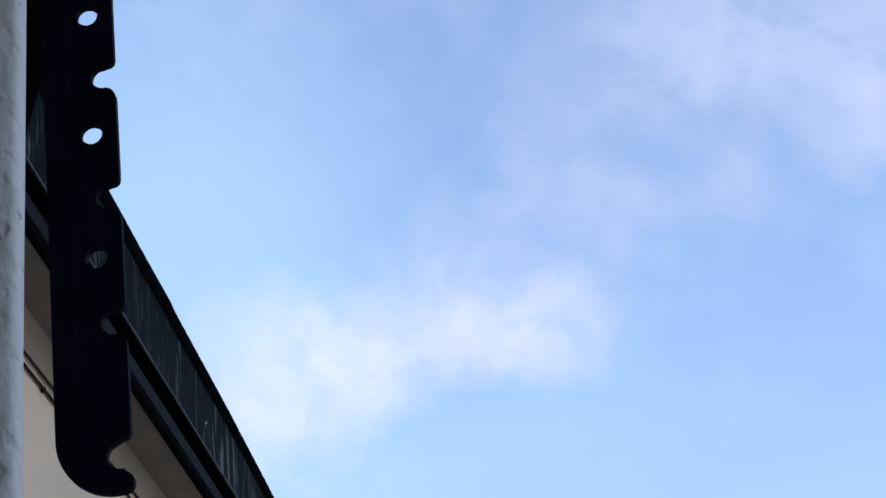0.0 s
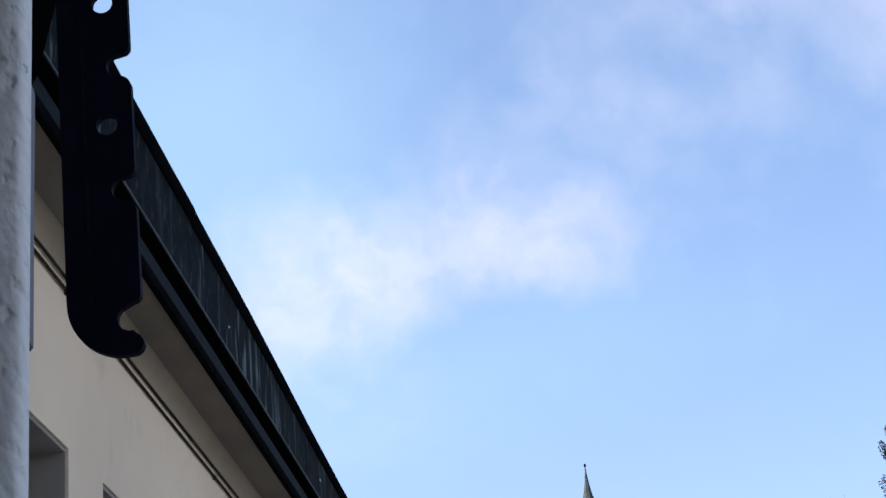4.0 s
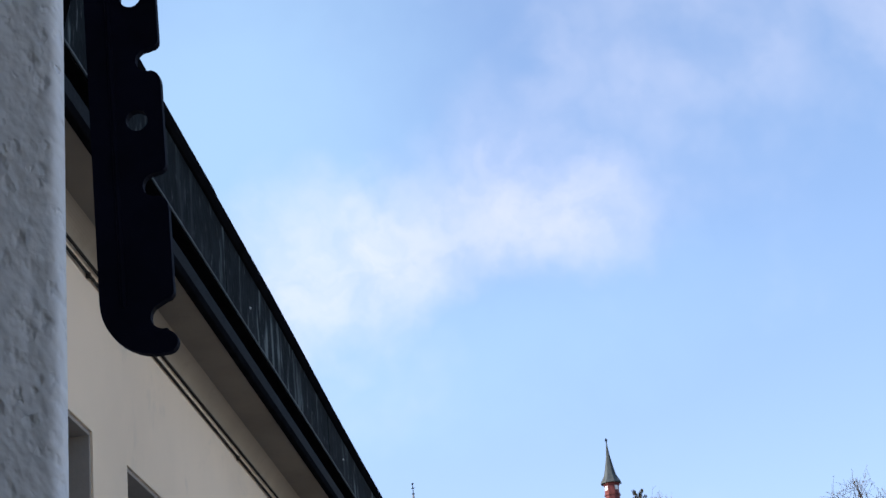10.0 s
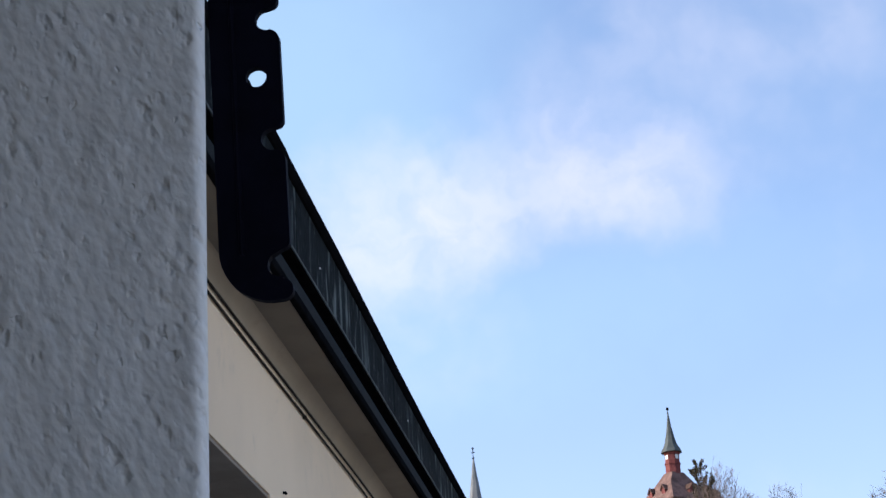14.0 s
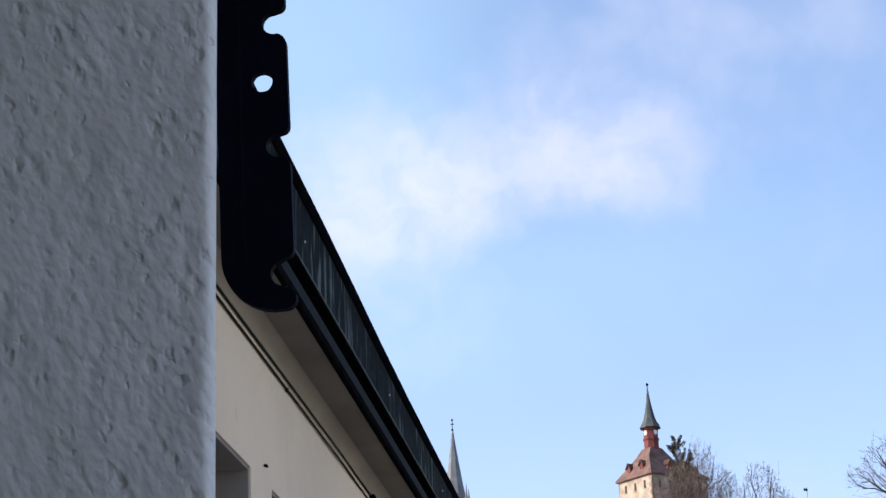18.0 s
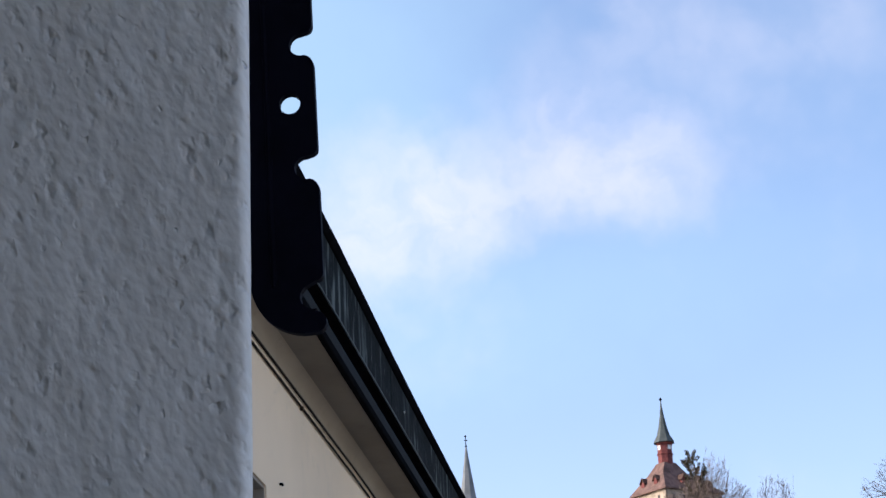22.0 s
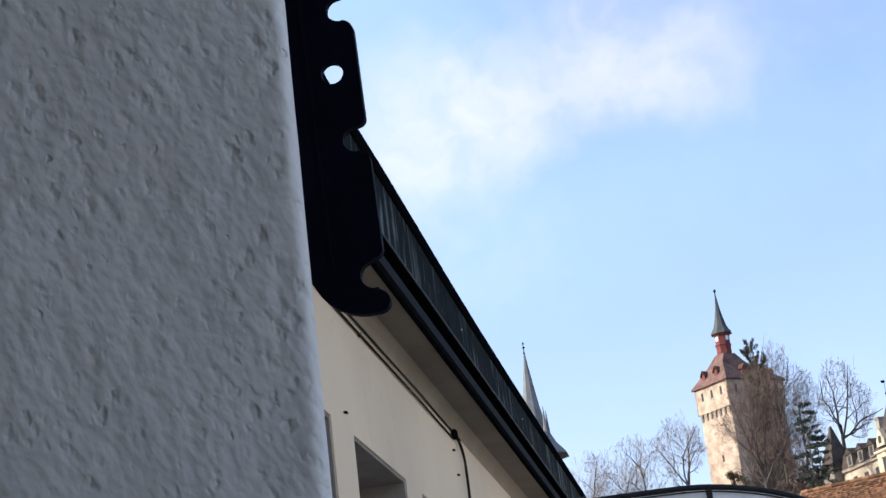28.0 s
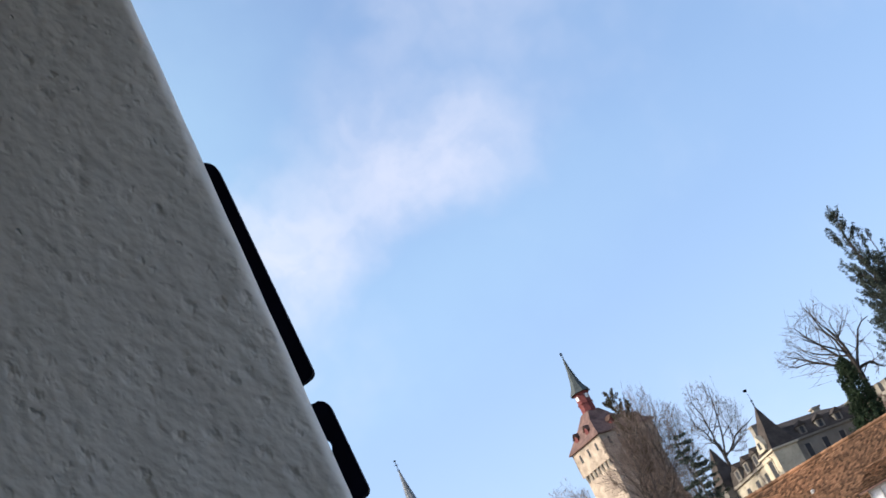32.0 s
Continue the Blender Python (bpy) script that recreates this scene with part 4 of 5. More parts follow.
def build_house_details():
    rnd = random.Random(4)
    house = bpy.data.objects["tiled_house"]
    k = 5.85 / 5.75

    def roof_z(y):
        return 17.7 + k * y
    dormers = [(3.65, 5.0), (10.75, 12.1), (13.05, 14.45), (15.35, 16.75), (17.65, 19.05)]

    def in_dormer(x, z):
        return any(a - 0.15 < x < b + 0.05 and 13.2 < z < 15.3 for a, b in dormers)
    def past_hip(x, z):
        return x > 17.1 + 4.0 * (17.72 - z) / 6.0 or in_dormer(x, z)
    fresh = part("tiles", tile_field(12.7, 21.2, -5.85, 0.0, 11.72, 17.72, 0.165, 0.165, rnd, past_hip), M["tile_fresh"], house)
    tagged(fresh, "newer orange flat clay tiles in rows", kind="stuff")
    tiles = part("tiles", tile_field(HOUSE_LEFT + 0.02, 12.69, -5.85, 0.0, 11.72, 17.72, 0.165, 0.165, rnd, in_dormer), M["tile"], house)
    tagged(tiles, "brown and orange flat clay tiles in rows", kind="stuff")
    caps = Shape()
    x = HOUSE_LEFT
    while x < 17:
        caps.tube([(x, 0, 17.74), (x + 0.40, 0, 17.76)], [0.13, 0.15], 7)
        x += 0.36
    part("ridge_tiles", caps, M["tile"], house)
    hip = Shape()
    for i in range(18):
        k, q = i / 18, (i + 1.1) / 18
        hip.tube([(17.2 + 4.0 * q, -5.85 * q, 17.76 - 6.0 * q), (17.2 + 4.0 * k, -5.85 * k, 17.80 - 6.0 * k)], [0.14, 0.12], 7)
    part("hip_tiles", hip, M["tile"], house)
    part("verge_board", Shape().prism([(-5.95, 11.55), (-5.95, 11.75), (0, 17.78), (0, 17.5)], HOUSE_LEFT - 0.08, HOUSE_LEFT, "x"), M["old_stone"], house)
    for a, b in dormers:
        # cheeks coloured dark slate to hold the shadow beside each window
        d = part("dormer", Shape().box(a, a + 0.08, -4.42, -3.0, 13.2, 14.3).box(b - 0.08, b, -4.42, -3.0, 13.2, 14.3).box(a + 0.08, b - 0.08, -4.36, -4.30, 13.2, 14.3), M["slate"], house, "dormer with cheeks darkened for their shadow")
        part("dormer_roof", Shape().prism([(-4.75, 14.22), (-4.75, 14.32), (-2.3, 15.55), (-1.9, 15.75), (-2.0, 15.45)], a - 0.34, b + 0.40, "x"), M["tile_dark"], d)
        part("dormer_tiles", tile_field(a - 0.33, b + 0.38, -4.74, -2.2, 14.34, 15.62, 0.165, 0.165, rnd), M["tile"], d)
        fr = Shape().box(a + 0.04, b - 0.04, -4.47, -4.40, 13.2, 13.29).box(a + 0.04, b - 0.04, -4.47, -4.40, 14.17, 14.26)
        for x in (a + 0.04, (a + b) / 2 - 0.035, b - 0.11):
            fr.box(x, x + 0.07, -4.47, -4.40, 13.29, 14.17)
        part("frame", fr, M["frame_grey"], d)
        part("curtain", Shape().box(a + 0.1, b - 0.1, -4.385, -4.37, 13.29, 14.17), M["curtain"], d)
    # facade windows with folded-back shutters
    for i in range(-3, 4):
        c = 13.42 + 2.65 * i
        if not 0 < c < 21:
            continue
        w = part("window", Shape().box(c - 0.42, c + 0.42, -5.06, -5.0, 9.46, 9.54).box(c - 0.42, c + 0.42, -5.06, -5.0, 10.82, 10.9).box(c - 0.42, c - 0.34, -5.06, -5.0, 9.54, 10.82).box(c + 0.34, c + 0.42, -5.06, -5.0, 9.54, 10.82).box(c - 0.03, c + 0.03, -5.05, -5.0, 9.54, 10.82), M["white_paint"], house)
        part("pane", Shape().box(c - 0.34, c - 0.03, -5.02, -5.005, 9.54, 10.82).box(c + 0.03, c + 0.34, -5.02, -5.005, 9.54, 10.82), M["curtain"], w, "white curtain behind the glass")
        for s in (-1, 1):
            xa, xb = sorted((c + s * 0.44, c + s * 0.86))
            sh = Shape().box(xa, xb, -5.06, -5.02, 9.46, 9.52).box(xa, xb, -5.06, -5.02, 10.84, 10.9).box(xa, xa + 0.05, -5.06, -5.02, 9.52, 10.84).box(xb - 0.05, xb, -5.06, -5.02, 9.52, 10.84)
            z = 9.54
            while z < 10.82:
                sh.box(xa + 0.05, xb - 0.05, -5.05, -5.025, z, z + 0.05)
                z += 0.075
            part("shutter", sh, M["green_shutter"], w)
    part("roof_vent", Shape().lathe([(0.11, 0), (0.10, 0.12), (0.14, 0.13), (0.04, 0.22)], (0, 0), 10).moved(Matrix.Translation((7.05, -1.77, 15.92))), M["frame_grey"], house, "small pale roof vent")
    part("eave_board", Shape().box(HOUSE_LEFT + 0.1, 20.9, -5.75, -5.0, 11.59, 11.68), M["white_paint"], house)


build_house_details()


# ---- details of the tower ----
def build_tower_details():
    tower = bpy.data.objects["wall_tower"]
    crown = Matrix.Translation((TOWER_CROWN, 0, 0))
    for side in range(4):
        turn = Matrix.Rotation(math.pi / 2 * side, 4, "Z")
        h, half = (TOWER_HALF, TOWER_LONG) if side % 2 == 0 else (TOWER_LONG, TOWER_HALF)
        count = 7 if side % 2 else 10
        for i in range(count):
            x = -half + 0.45 + i * (2 * half - 0.9) / (count - 1)
            part("corbel", Shape().prism([(-h - 0.34, 69.5), (-h, 69.5), (-h, 68.2), (-h - 0.10, 68.3), (-h - 0.26, 68.9)], x - 0.24, x + 0.24, "x").moved(turn), M["old_stone"], tower)
        part("gallery_wall", Shape().box(-half - 0.36, half + 0.36, -h - 0.36, -h - 0.02, 69.5, 74.14).moved(turn), M["tower_wall"], tower)
        for i in range(3 if side % 2 else 5):
            x = (-2.6 if side % 2 else -4.8) + i * (2.6 if side % 2 else 2.4)
            slot = part("window", Shape().box(x - 0.28, x + 0.28, -h - 0.39, -h - 0.365, 71.9, 73.3).moved(turn), M["dark_void"], tower)
            part("window_sill", Shape().box(x - 0.4, x + 0.4, -h - 0.43, -h - 0.365, 71.75, 71.88).moved(turn), M["old_stone"], slot)
        part("window", Shape().box(-0.25, 0.25, -h - 0.03, -h - 0.005, 60.2, 61.4).moved(turn), M["dark_void"], tower)
        for x in (-1.9, 1.6):
            d = part("dormer", Shape().prism([(x - 0.45, 75.6), (x + 0.45, 75.6), (x + 0.45, 76.4), (x, 77.1), (x - 0.45, 76.4)], -h - 0.05, -h + 1.9).moved(turn), M["tower_red"], tower)
            part("dormer_roof", Shape().prism([(x - 0.7, 76.25), (x, 77.3), (x + 0.7, 76.25), (x + 0.6, 76.15), (x, 77.1), (x - 0.6, 76.15)], -h - 0.3, -h + 2.1).moved(turn), M["tile_dark"], d)
        part("clock_face", Shape().soft_box(-0.34, 0.34, -1.33, -1.27, 82.45, 83.25, 0.02).moved(crown @ turn), M["white_paint"], tower)
    part("turret_sill", Shape().lathe([(1.55, 81.6), (1.55, 81.8)], (TOWER_CROWN, 0), 8, 0.5), M["tower_red"], tower)
    part("turret_cornice", Shape().lathe([(1.45, 83.4), (1.6, 83.75)], (TOWER_CROWN, 0), 8, 0.5), M["tower_red"], tower)


build_tower_details()


def build_church_details():
    ob = bpy.data.objects["church_spire"]
    for dx, dy in ((5.2, -5.2), (-5.2, -5.2), (5.2, 5.2), (-5.2, 5.2)):
        part("pinnacle", Shape().lathe([(0.7, 98), (0.5, 103.5), (0.65, 103.7), (0.06, 111.0)], (dx * 0.66, dy * 0.66), 6), M["church_spire"], ob)
    part("cross", Shape().box(-0.45, 0.45, -0.06, 0.06, 128.5, 128.7), M["dark_metal"], ob)


build_church_details()


# ---- villa on the slope ----
def build_villa():
    turn = Matrix.Translation((22.1, 258.5, 0)) @ Matrix.Rotation(radians(28), 4, "Z")
    villa = thing("villa", "old cream villa with shade-greyed side, steep slate turrets and mansard roof", "villa", turn)
    # from the near corner: local x along the shaded side, local y along the sunny front
    part("turret_wall", Shape().box(0, 4, 0, 4, 26, 46.0), M["villa_wall"], villa)
    part("cornice", Shape().box(-0.25, 4.25, -0.25, 4.25, 45.8, 46.1), M["villa_wall"], villa)
    part("turret_roof", Shape().lathe([(3.1, 46.1), (2.9, 46.4), (1.45, 49.3), (0.12, 52.7)], (2, 2), 4, 0.5), M["slate"], villa)
    part("finial", Shape().tube([(2, 2, 52.5), (2, 2, 53.9)], [0.1, 0.05], 6).lathe([(0.05, 53.6), (0.2, 53.8), (0.05, 54.0)], (2, 2), 8), M["dark_metal"], villa)
    part("weather_vane", Shape().tube([(2, 2, 53.9), (2, 2, 55.8)], 0.025, 5).box(1.5, 2.1, 1.97, 2.03, 55.3, 55.65), M["dark_metal"], villa)
    part("gable", Shape().prism([(1.0, 46.5), (3.0, 46.5), (3.0, 47.3), (2.5, 48.1), (2.0, 48.9), (1.5, 48.1), (1.0, 47.3)], -0.35, 0.5, "x"), M["villa_wall"], villa)
    part("window", Shape().box(-0.39, -0.36, 1.65, 2.35, 46.9, 47.9), M["dark_void"], villa)
    for z0, z1 in ((42.3, 44.9), (38.2, 40.8)):
        w = part("window", Shape().box(-0.06, -0.02, 1.4, 2.6, z0, z1), M["dark_void"], villa)
        part("pediment", Shape().prism([(1.0, z1 + 0.1), (3.0, z1 + 0.1), (2.0, z1 + 0.9)], -0.2, -0.02, "x"), M["villa_wall"], w)
        part("surround", Shape().box(-0.1, -0.02, 1.2, 1.4, z0, z1).box(-0.1, -0.02, 2.6, 2.8, z0, z1), M["villa_wall"], w)
    # long side, its shade put into the grey wall colour
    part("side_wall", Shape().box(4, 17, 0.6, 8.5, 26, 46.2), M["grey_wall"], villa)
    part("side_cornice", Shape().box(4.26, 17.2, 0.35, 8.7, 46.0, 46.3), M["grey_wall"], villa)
    roof = Shape().add([(4.0, 0.3, 46.3), (17.2, 0.3, 46.3), (17.2, 8.8, 46.3), (4.0, 8.8, 46.3), (4.0, 1.6, 48.6), (16.2, 1.6, 48.4), (16.2, 7.4, 48.4), (4.0, 7.4, 48.6), (4.0, 4.4, 50.0), (13.2, 4.4, 49.7)],
                       [(0, 1, 5, 4), (1, 2, 6, 5), (2, 3, 7, 6), (4, 5, 9, 8), (6, 7, 8, 9), (5, 6, 9), (0, 4, 8, 7, 3)])
    part("mansard", roof, M["slate"], villa)
    for x in (6.2, 9.4, 12.6):
        d = part("dormer", Shape().box(x - 0.6, x + 0.6, 0.5, 2.4, 46.5, 47.9), M["grey_wall"], villa)
        part("dormer_roof", Shape().prism([(x - 0.85, 47.85), (x, 48.6), (x + 0.85, 47.85)], 0.25, 2.8), M["slate"], d)
        part("pane", Shape().box(x - 0.3, x + 0.3, 0.46, 0.495, 46.7, 47.7), M["dark_void"], d)
    for x in (5.8, 8.8, 11.8, 14.8):
        for z in (43.3, 39.0):
            w = part("window", Shape().box(x - 0.45, x + 0.45, 0.55, 0.59, z, z + 1.9), M["dark_void"], villa)
            part("frame", Shape().box(x - 0.6, x - 0.45, 0.52, 0.59, z, z + 1.9).box(x + 0.45, x + 0.6, 0.52, 0.59, z, z + 1.9), M["old_stone"], w)
    # sunny front with balconies, its partial shade put into the wall colour
    part("front_wall", Shape().box(0.8, 8.5, 4, 15, 26, 45.6), M["front_stone"], villa)
    part("front_cornice", Shape().box(0.5, 8.6, 4.26, 15, 45.3, 45.7), M["old_stone"], villa)
    part("front_roof", Shape().prism([(0.5, 45.7), (1.5, 48.0), (4.4, 49.2), (7.4, 48.0), (8.6, 45.7)], 4.0, 15.2), M["slate"], villa)
    for y in (5.6, 8.6, 11.6):
        d = part("dormer", Shape().box(0.3, 2.4, y - 0.7, y + 0.7, 45.75, 47.5), M["grey_wall"], villa)
        part("dormer_roof", Shape().prism([(y - 0.95, 47.45), (y, 48.4), (y + 0.95, 47.45)], 0.1, 2.9, "x"), M["slate"], d)
        part("pane", Shape().box(0.26, 0.295, y - 0.35, y + 0.35, 46.0, 47.2), M["dark_void"], d)
        for z in (42.0, 38.0):
            part("window", Shape().box(0.74, 0.79, y - 0.5, y + 0.5, z, z + 2.3), M["dark_void"], villa)
    b = part("balcony", Shape().box(-0.5, 0.78, 5.0, 12.4, 41.5, 41.8), M["villa_wall"], villa)
    part("balustrade", Shape().box(-0.5, -0.36, 5.0, 12.4, 42.55, 42.7), M["villa_wall"], b)
    for i in range(16):
        part("baluster", Shape().box(-0.47, -0.39, 5.1 + 0.47 * i, 5.22 + 0.47 * i, 41.8, 42.55), M["villa_wall"], b)
    # side turret at the far end of the front, walls in the shade grey
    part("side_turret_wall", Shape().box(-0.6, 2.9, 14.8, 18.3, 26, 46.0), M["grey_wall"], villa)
    part("side_turret_roof", Shape().lathe([(2.75, 46.0), (2.55, 46.3), (0.1, 52.7)], (1.15, 16.55), 4, 0.5), M["slate"], villa)
    part("window", Shape().box(-0.66, -0.61, 16.0, 17.0, 41.6, 43.8), M["dark_void"], villa)
    for x, y, z in ((3.2, 6.5, 51.2), (13.8, 6.6, 50.6)):
        part("chimney", Shape().box(x - 0.6, x + 0.6, y - 0.45, y + 0.45, 46, z), M["old_stone"], villa)
        part("chimney_cap", Shape().box(x - 0.75, x + 0.75, y - 0.6, y + 0.6, z, z + 0.25), M["old_stone"], villa)


build_villa()


# ---- town wall, stepped on the ridge ----
def build_town_wall(x0, y0, x1, y1, top0, top1, label, stone="tower_wall"):
    length = math.hypot(x1 - x0, y1 - y0)
    base = Matrix.Translation((x0, y0, 0)) @ Matrix.Rotation(math.atan2(y1 - y0, x1 - x0), 4, "Z")
    ob = thing("town_wall", label, "town wall", base, "pieces of the town wall")
    part("wall", Shape().prism([(0, 30), (length, 30), (length, top1), (0, top0)], -0.6, 0.6), M[stone], ob)
    x = 0.3
    while x < length - 1:
        z = top0 + (top1 - top0) * x / length
        part("merlon", Shape().box(x, x + 1.1, -0.6, 0.6, z - 0.4, z + 1.2).box(x - 0.1, x + 1.2, -0.7, 0.7, z + 1.2, z + 1.35), M[stone], ob)
        x += 2.0


build_town_wall(-12.75, 346.5, -3.4, 338, 55.0, 53.8, "warm stone crenellated town wall beside the tower")
build_town_wall(28, 284, 46, 250, 49.4, 45.6, "grey crenellated town wall behind the villa", "old_stone")


# ---- trees ----
def bare_tree(label, x, y, z, fork, crown, seed, limbs=4, kids=5, radius=0.28, bark="bark_dark", twig="twig_brown", fine=7, long=0.9, stem=None, spread=0.85, depth=3, wander=0.13, aims=()):
    """A leafless tree: limbs fan out of the fork and branch again until they meet the crown's (height, centre x, half width) rings; the first limbs grow towards the (x, depth, height) aims."""
    rnd = random.Random(seed)
    ob = thing("tree", label, "tree", Matrix.Translation((x, y, z)), "bare trees on the hill")
    rings = [(a - z, c - x, r) for a, c, r in crown]
    head = Vector(((stem if stem is not None else x) - x, 0, fork - z))
    wood, twigs = Shape(), Shape()

    def within(p):
        if p.z < rings[0][0]:
            return p.z > head.z - 1.5 and (p - head).length < rings[0][2]
        for (za, ca, ra), (zb, cb, rb) in zip(rings, rings[1:]):
            if za <= p.z <= zb:
                k = (p.z - za) / (zb - za)
                return math.hypot(p.x - ca - (cb - ca) * k, p.y) < (ra + (rb - ra) * k) * (1 + 0.55 * noise.noise((p.x * 0.4, p.z * 0.4, seed * 1.7)))
        return False

    def reach(p, d):
        step = 0.0
        while step < 26 and within(p + d * (step + 0.4)):
            step += 0.4
        return step

    def shoot(start, d, girth, level, share=None):
        room = reach(start, d)
        if room < 0.5 and level < depth:
            return
        length = max(0.9, room) * (share or (rnd.uniform(0.5, 0.72)) if level else rnd.uniform(0.75, 1.0))
        steps = 6 if share else 4 if level else 3
        p, pts = Vector(start), [Vector(start)]
        for _ in range(steps):
            d = (d + Vector((rnd.gauss(0, wander), rnd.gauss(0, wander), rnd.gauss(0.035, wander)))).normalized()
            p = p + d * (length / steps)
            pts.append(p.copy())
        end = max(0.012, girth * (0.22 if share else 0.55 if level else 0.4))
        radii = [girth + (end - girth) * i / steps for i in range(steps + 1)]
        (wood if level > 1 else twigs).tube(pts, radii, 7 if level == depth else 5 if level > 1 else 3, cap=False)
        if level <= 1:
            for _ in range(fine if level == 0 else fine // 2):
                k = rnd.uniform(0.15, 1.0) * (steps - 0.001)
                c = pts[int(k)].lerp(pts[int(k) + 1], k - int(k))
                way = (d + Vector((rnd.gauss(0, 0.45), rnd.gauss(0, 0.45), rnd.gauss(0.12, 0.4)))).normalized()
                side = way.cross(Vector((rnd.gauss(0, 1), rnd.gauss(0, 1), rnd.gauss(0, 1)))).normalized() * 0.018
                twigs.add([c - side, c + side, c + way * rnd.uniform(0.45, 1.1) * long], [(0, 1, 2)])
        if level == 0:
            return
        turn = rnd.uniform(0, 6.28)
        offshoots = kids + 2 if share else kids
        for k in range(offshoots):
            at = (0.26 + 0.74 * k / (offshoots - 1)) * (steps - 0.001)
            i = int(at)
            base = pts[i].lerp(pts[i + 1], at - i)
            a = d.cross(Vector((0.3, 0.2, 1))).normalized()
            b = d.cross(a)
            turn += 2.4
            tilt = rnd.uniform(0.5, 1.15) if k < offshoots - 1 else rnd.uniform(0.1, 0.4)
            way = (d * math.cos(tilt) + (a * math.cos(turn) + b * math.sin(turn)) * math.sin(tilt) + Vector((0, 0, 0.08))).normalized()
            shoot(base, way, radii[i] * rnd.uniform(0.5, 0.66), level - 1)

    wood.tube([(0, 0, -0.6), head * 0.5 + Vector((rnd.gauss(0, 0.12), 0, 0)), head], [radius * 1.3, radius * 1.1, radius], 8, cap=False)
    for tx, ty, tz in aims:
        shoot(head - Vector((0, 0, rnd.uniform(0, 0.5))), (Vector((tx - x, ty, tz - z)) - head).normalized(), radius * 0.68, depth, 0.92)
    for k in range(limbs):
        w = 6.283 * k / limbs + rnd.uniform(-0.4, 0.4)
        tilt = 0.12 if k == 0 else spread * rnd.uniform(0.6, 1.1)
        shoot(head - Vector((0, 0, rnd.uniform(0, 1.2) if k else 0)), Vector((math.sin(tilt) * math.cos(w), math.sin(tilt) * math.sin(w), math.cos(tilt))), radius * (0.75 if k == 0 else 0.62), depth)
    part("trunk", wood, M[bark], ob)
    part("crown", twigs, M[twig], ob)
    return ob


def leafy(rnd, shape, centre, radius, count, size):
    """A clump of small leaf blades."""
    for _ in range(count):
        v = Vector((rnd.gauss(0, 1), rnd.gauss(0, 1), rnd.gauss(0, 1))).normalized() * radius * rnd.uniform(0.3, 1.0) ** 0.5
        c = Vector(centre) + v
        a = Vector((rnd.gauss(0, 1), rnd.gauss(0, 1), rnd.gauss(0, 1))).normalized() * size * rnd.uniform(0.6, 1.3)
        b = a.cross(Vector((rnd.gauss(0, 1), rnd.gauss(0, 1), rnd.gauss(0, 1)))).normalized() * size * 0.45
        shape.add([c - a, c + b, c + a, c - b], [(0, 1, 2, 3)])


def layered_conifer(label, x, y, z, height, wide, seed):
    """A spruce: loose whorls of long drooping branches with hanging tufts."""
    rnd = random.Random(seed)
    ob = thing("conifer", label, "tree", Matrix.Translation((x, y, z)), "evergreen trees on the hill")
    wood, crown = Shape(), Shape()
    wood.tube([(0, 0, -0.5), (0, 0, height)], [0.22, 0.03], 7)
    t = 0.2
    while t < 0.98:
        for k in range(4):
            w = rnd.uniform(0, 2 * math.pi)
            r = wide * 0.5 * (1 - t) ** 0.6 * rnd.uniform(0.4, 1.25) + 0.3
            a = Vector((0, 0, height * t))
            m = Vector((0.6 * r * math.cos(w), 0.6 * r * math.sin(w), height * t - r * 0.10))
            b = Vector((r * math.cos(w), r * math.sin(w), height * t - r * 0.05 + 0.1))
            wood.tube([a, m, b], [0.06, 0.04, 0.015], 3, cap=False)
            n = max(2, int(r * 3.2))
            for i in range(n):
                f = (i + 1.5) / (n + 1)
                q = a.lerp(m, f * 2) if f < 0.5 else m.lerp(b, f * 2 - 1)
                leafy(rnd, crown, q + Vector((rnd.uniform(-0.2, 0.2), rnd.uniform(-0.2, 0.2), -0.12)), 0.28, 13, 0.18)
        t += 0.052
    part("trunk", wood, M["bark_dark"], ob)
    part("crown", crown, M["needle_dark"], ob)


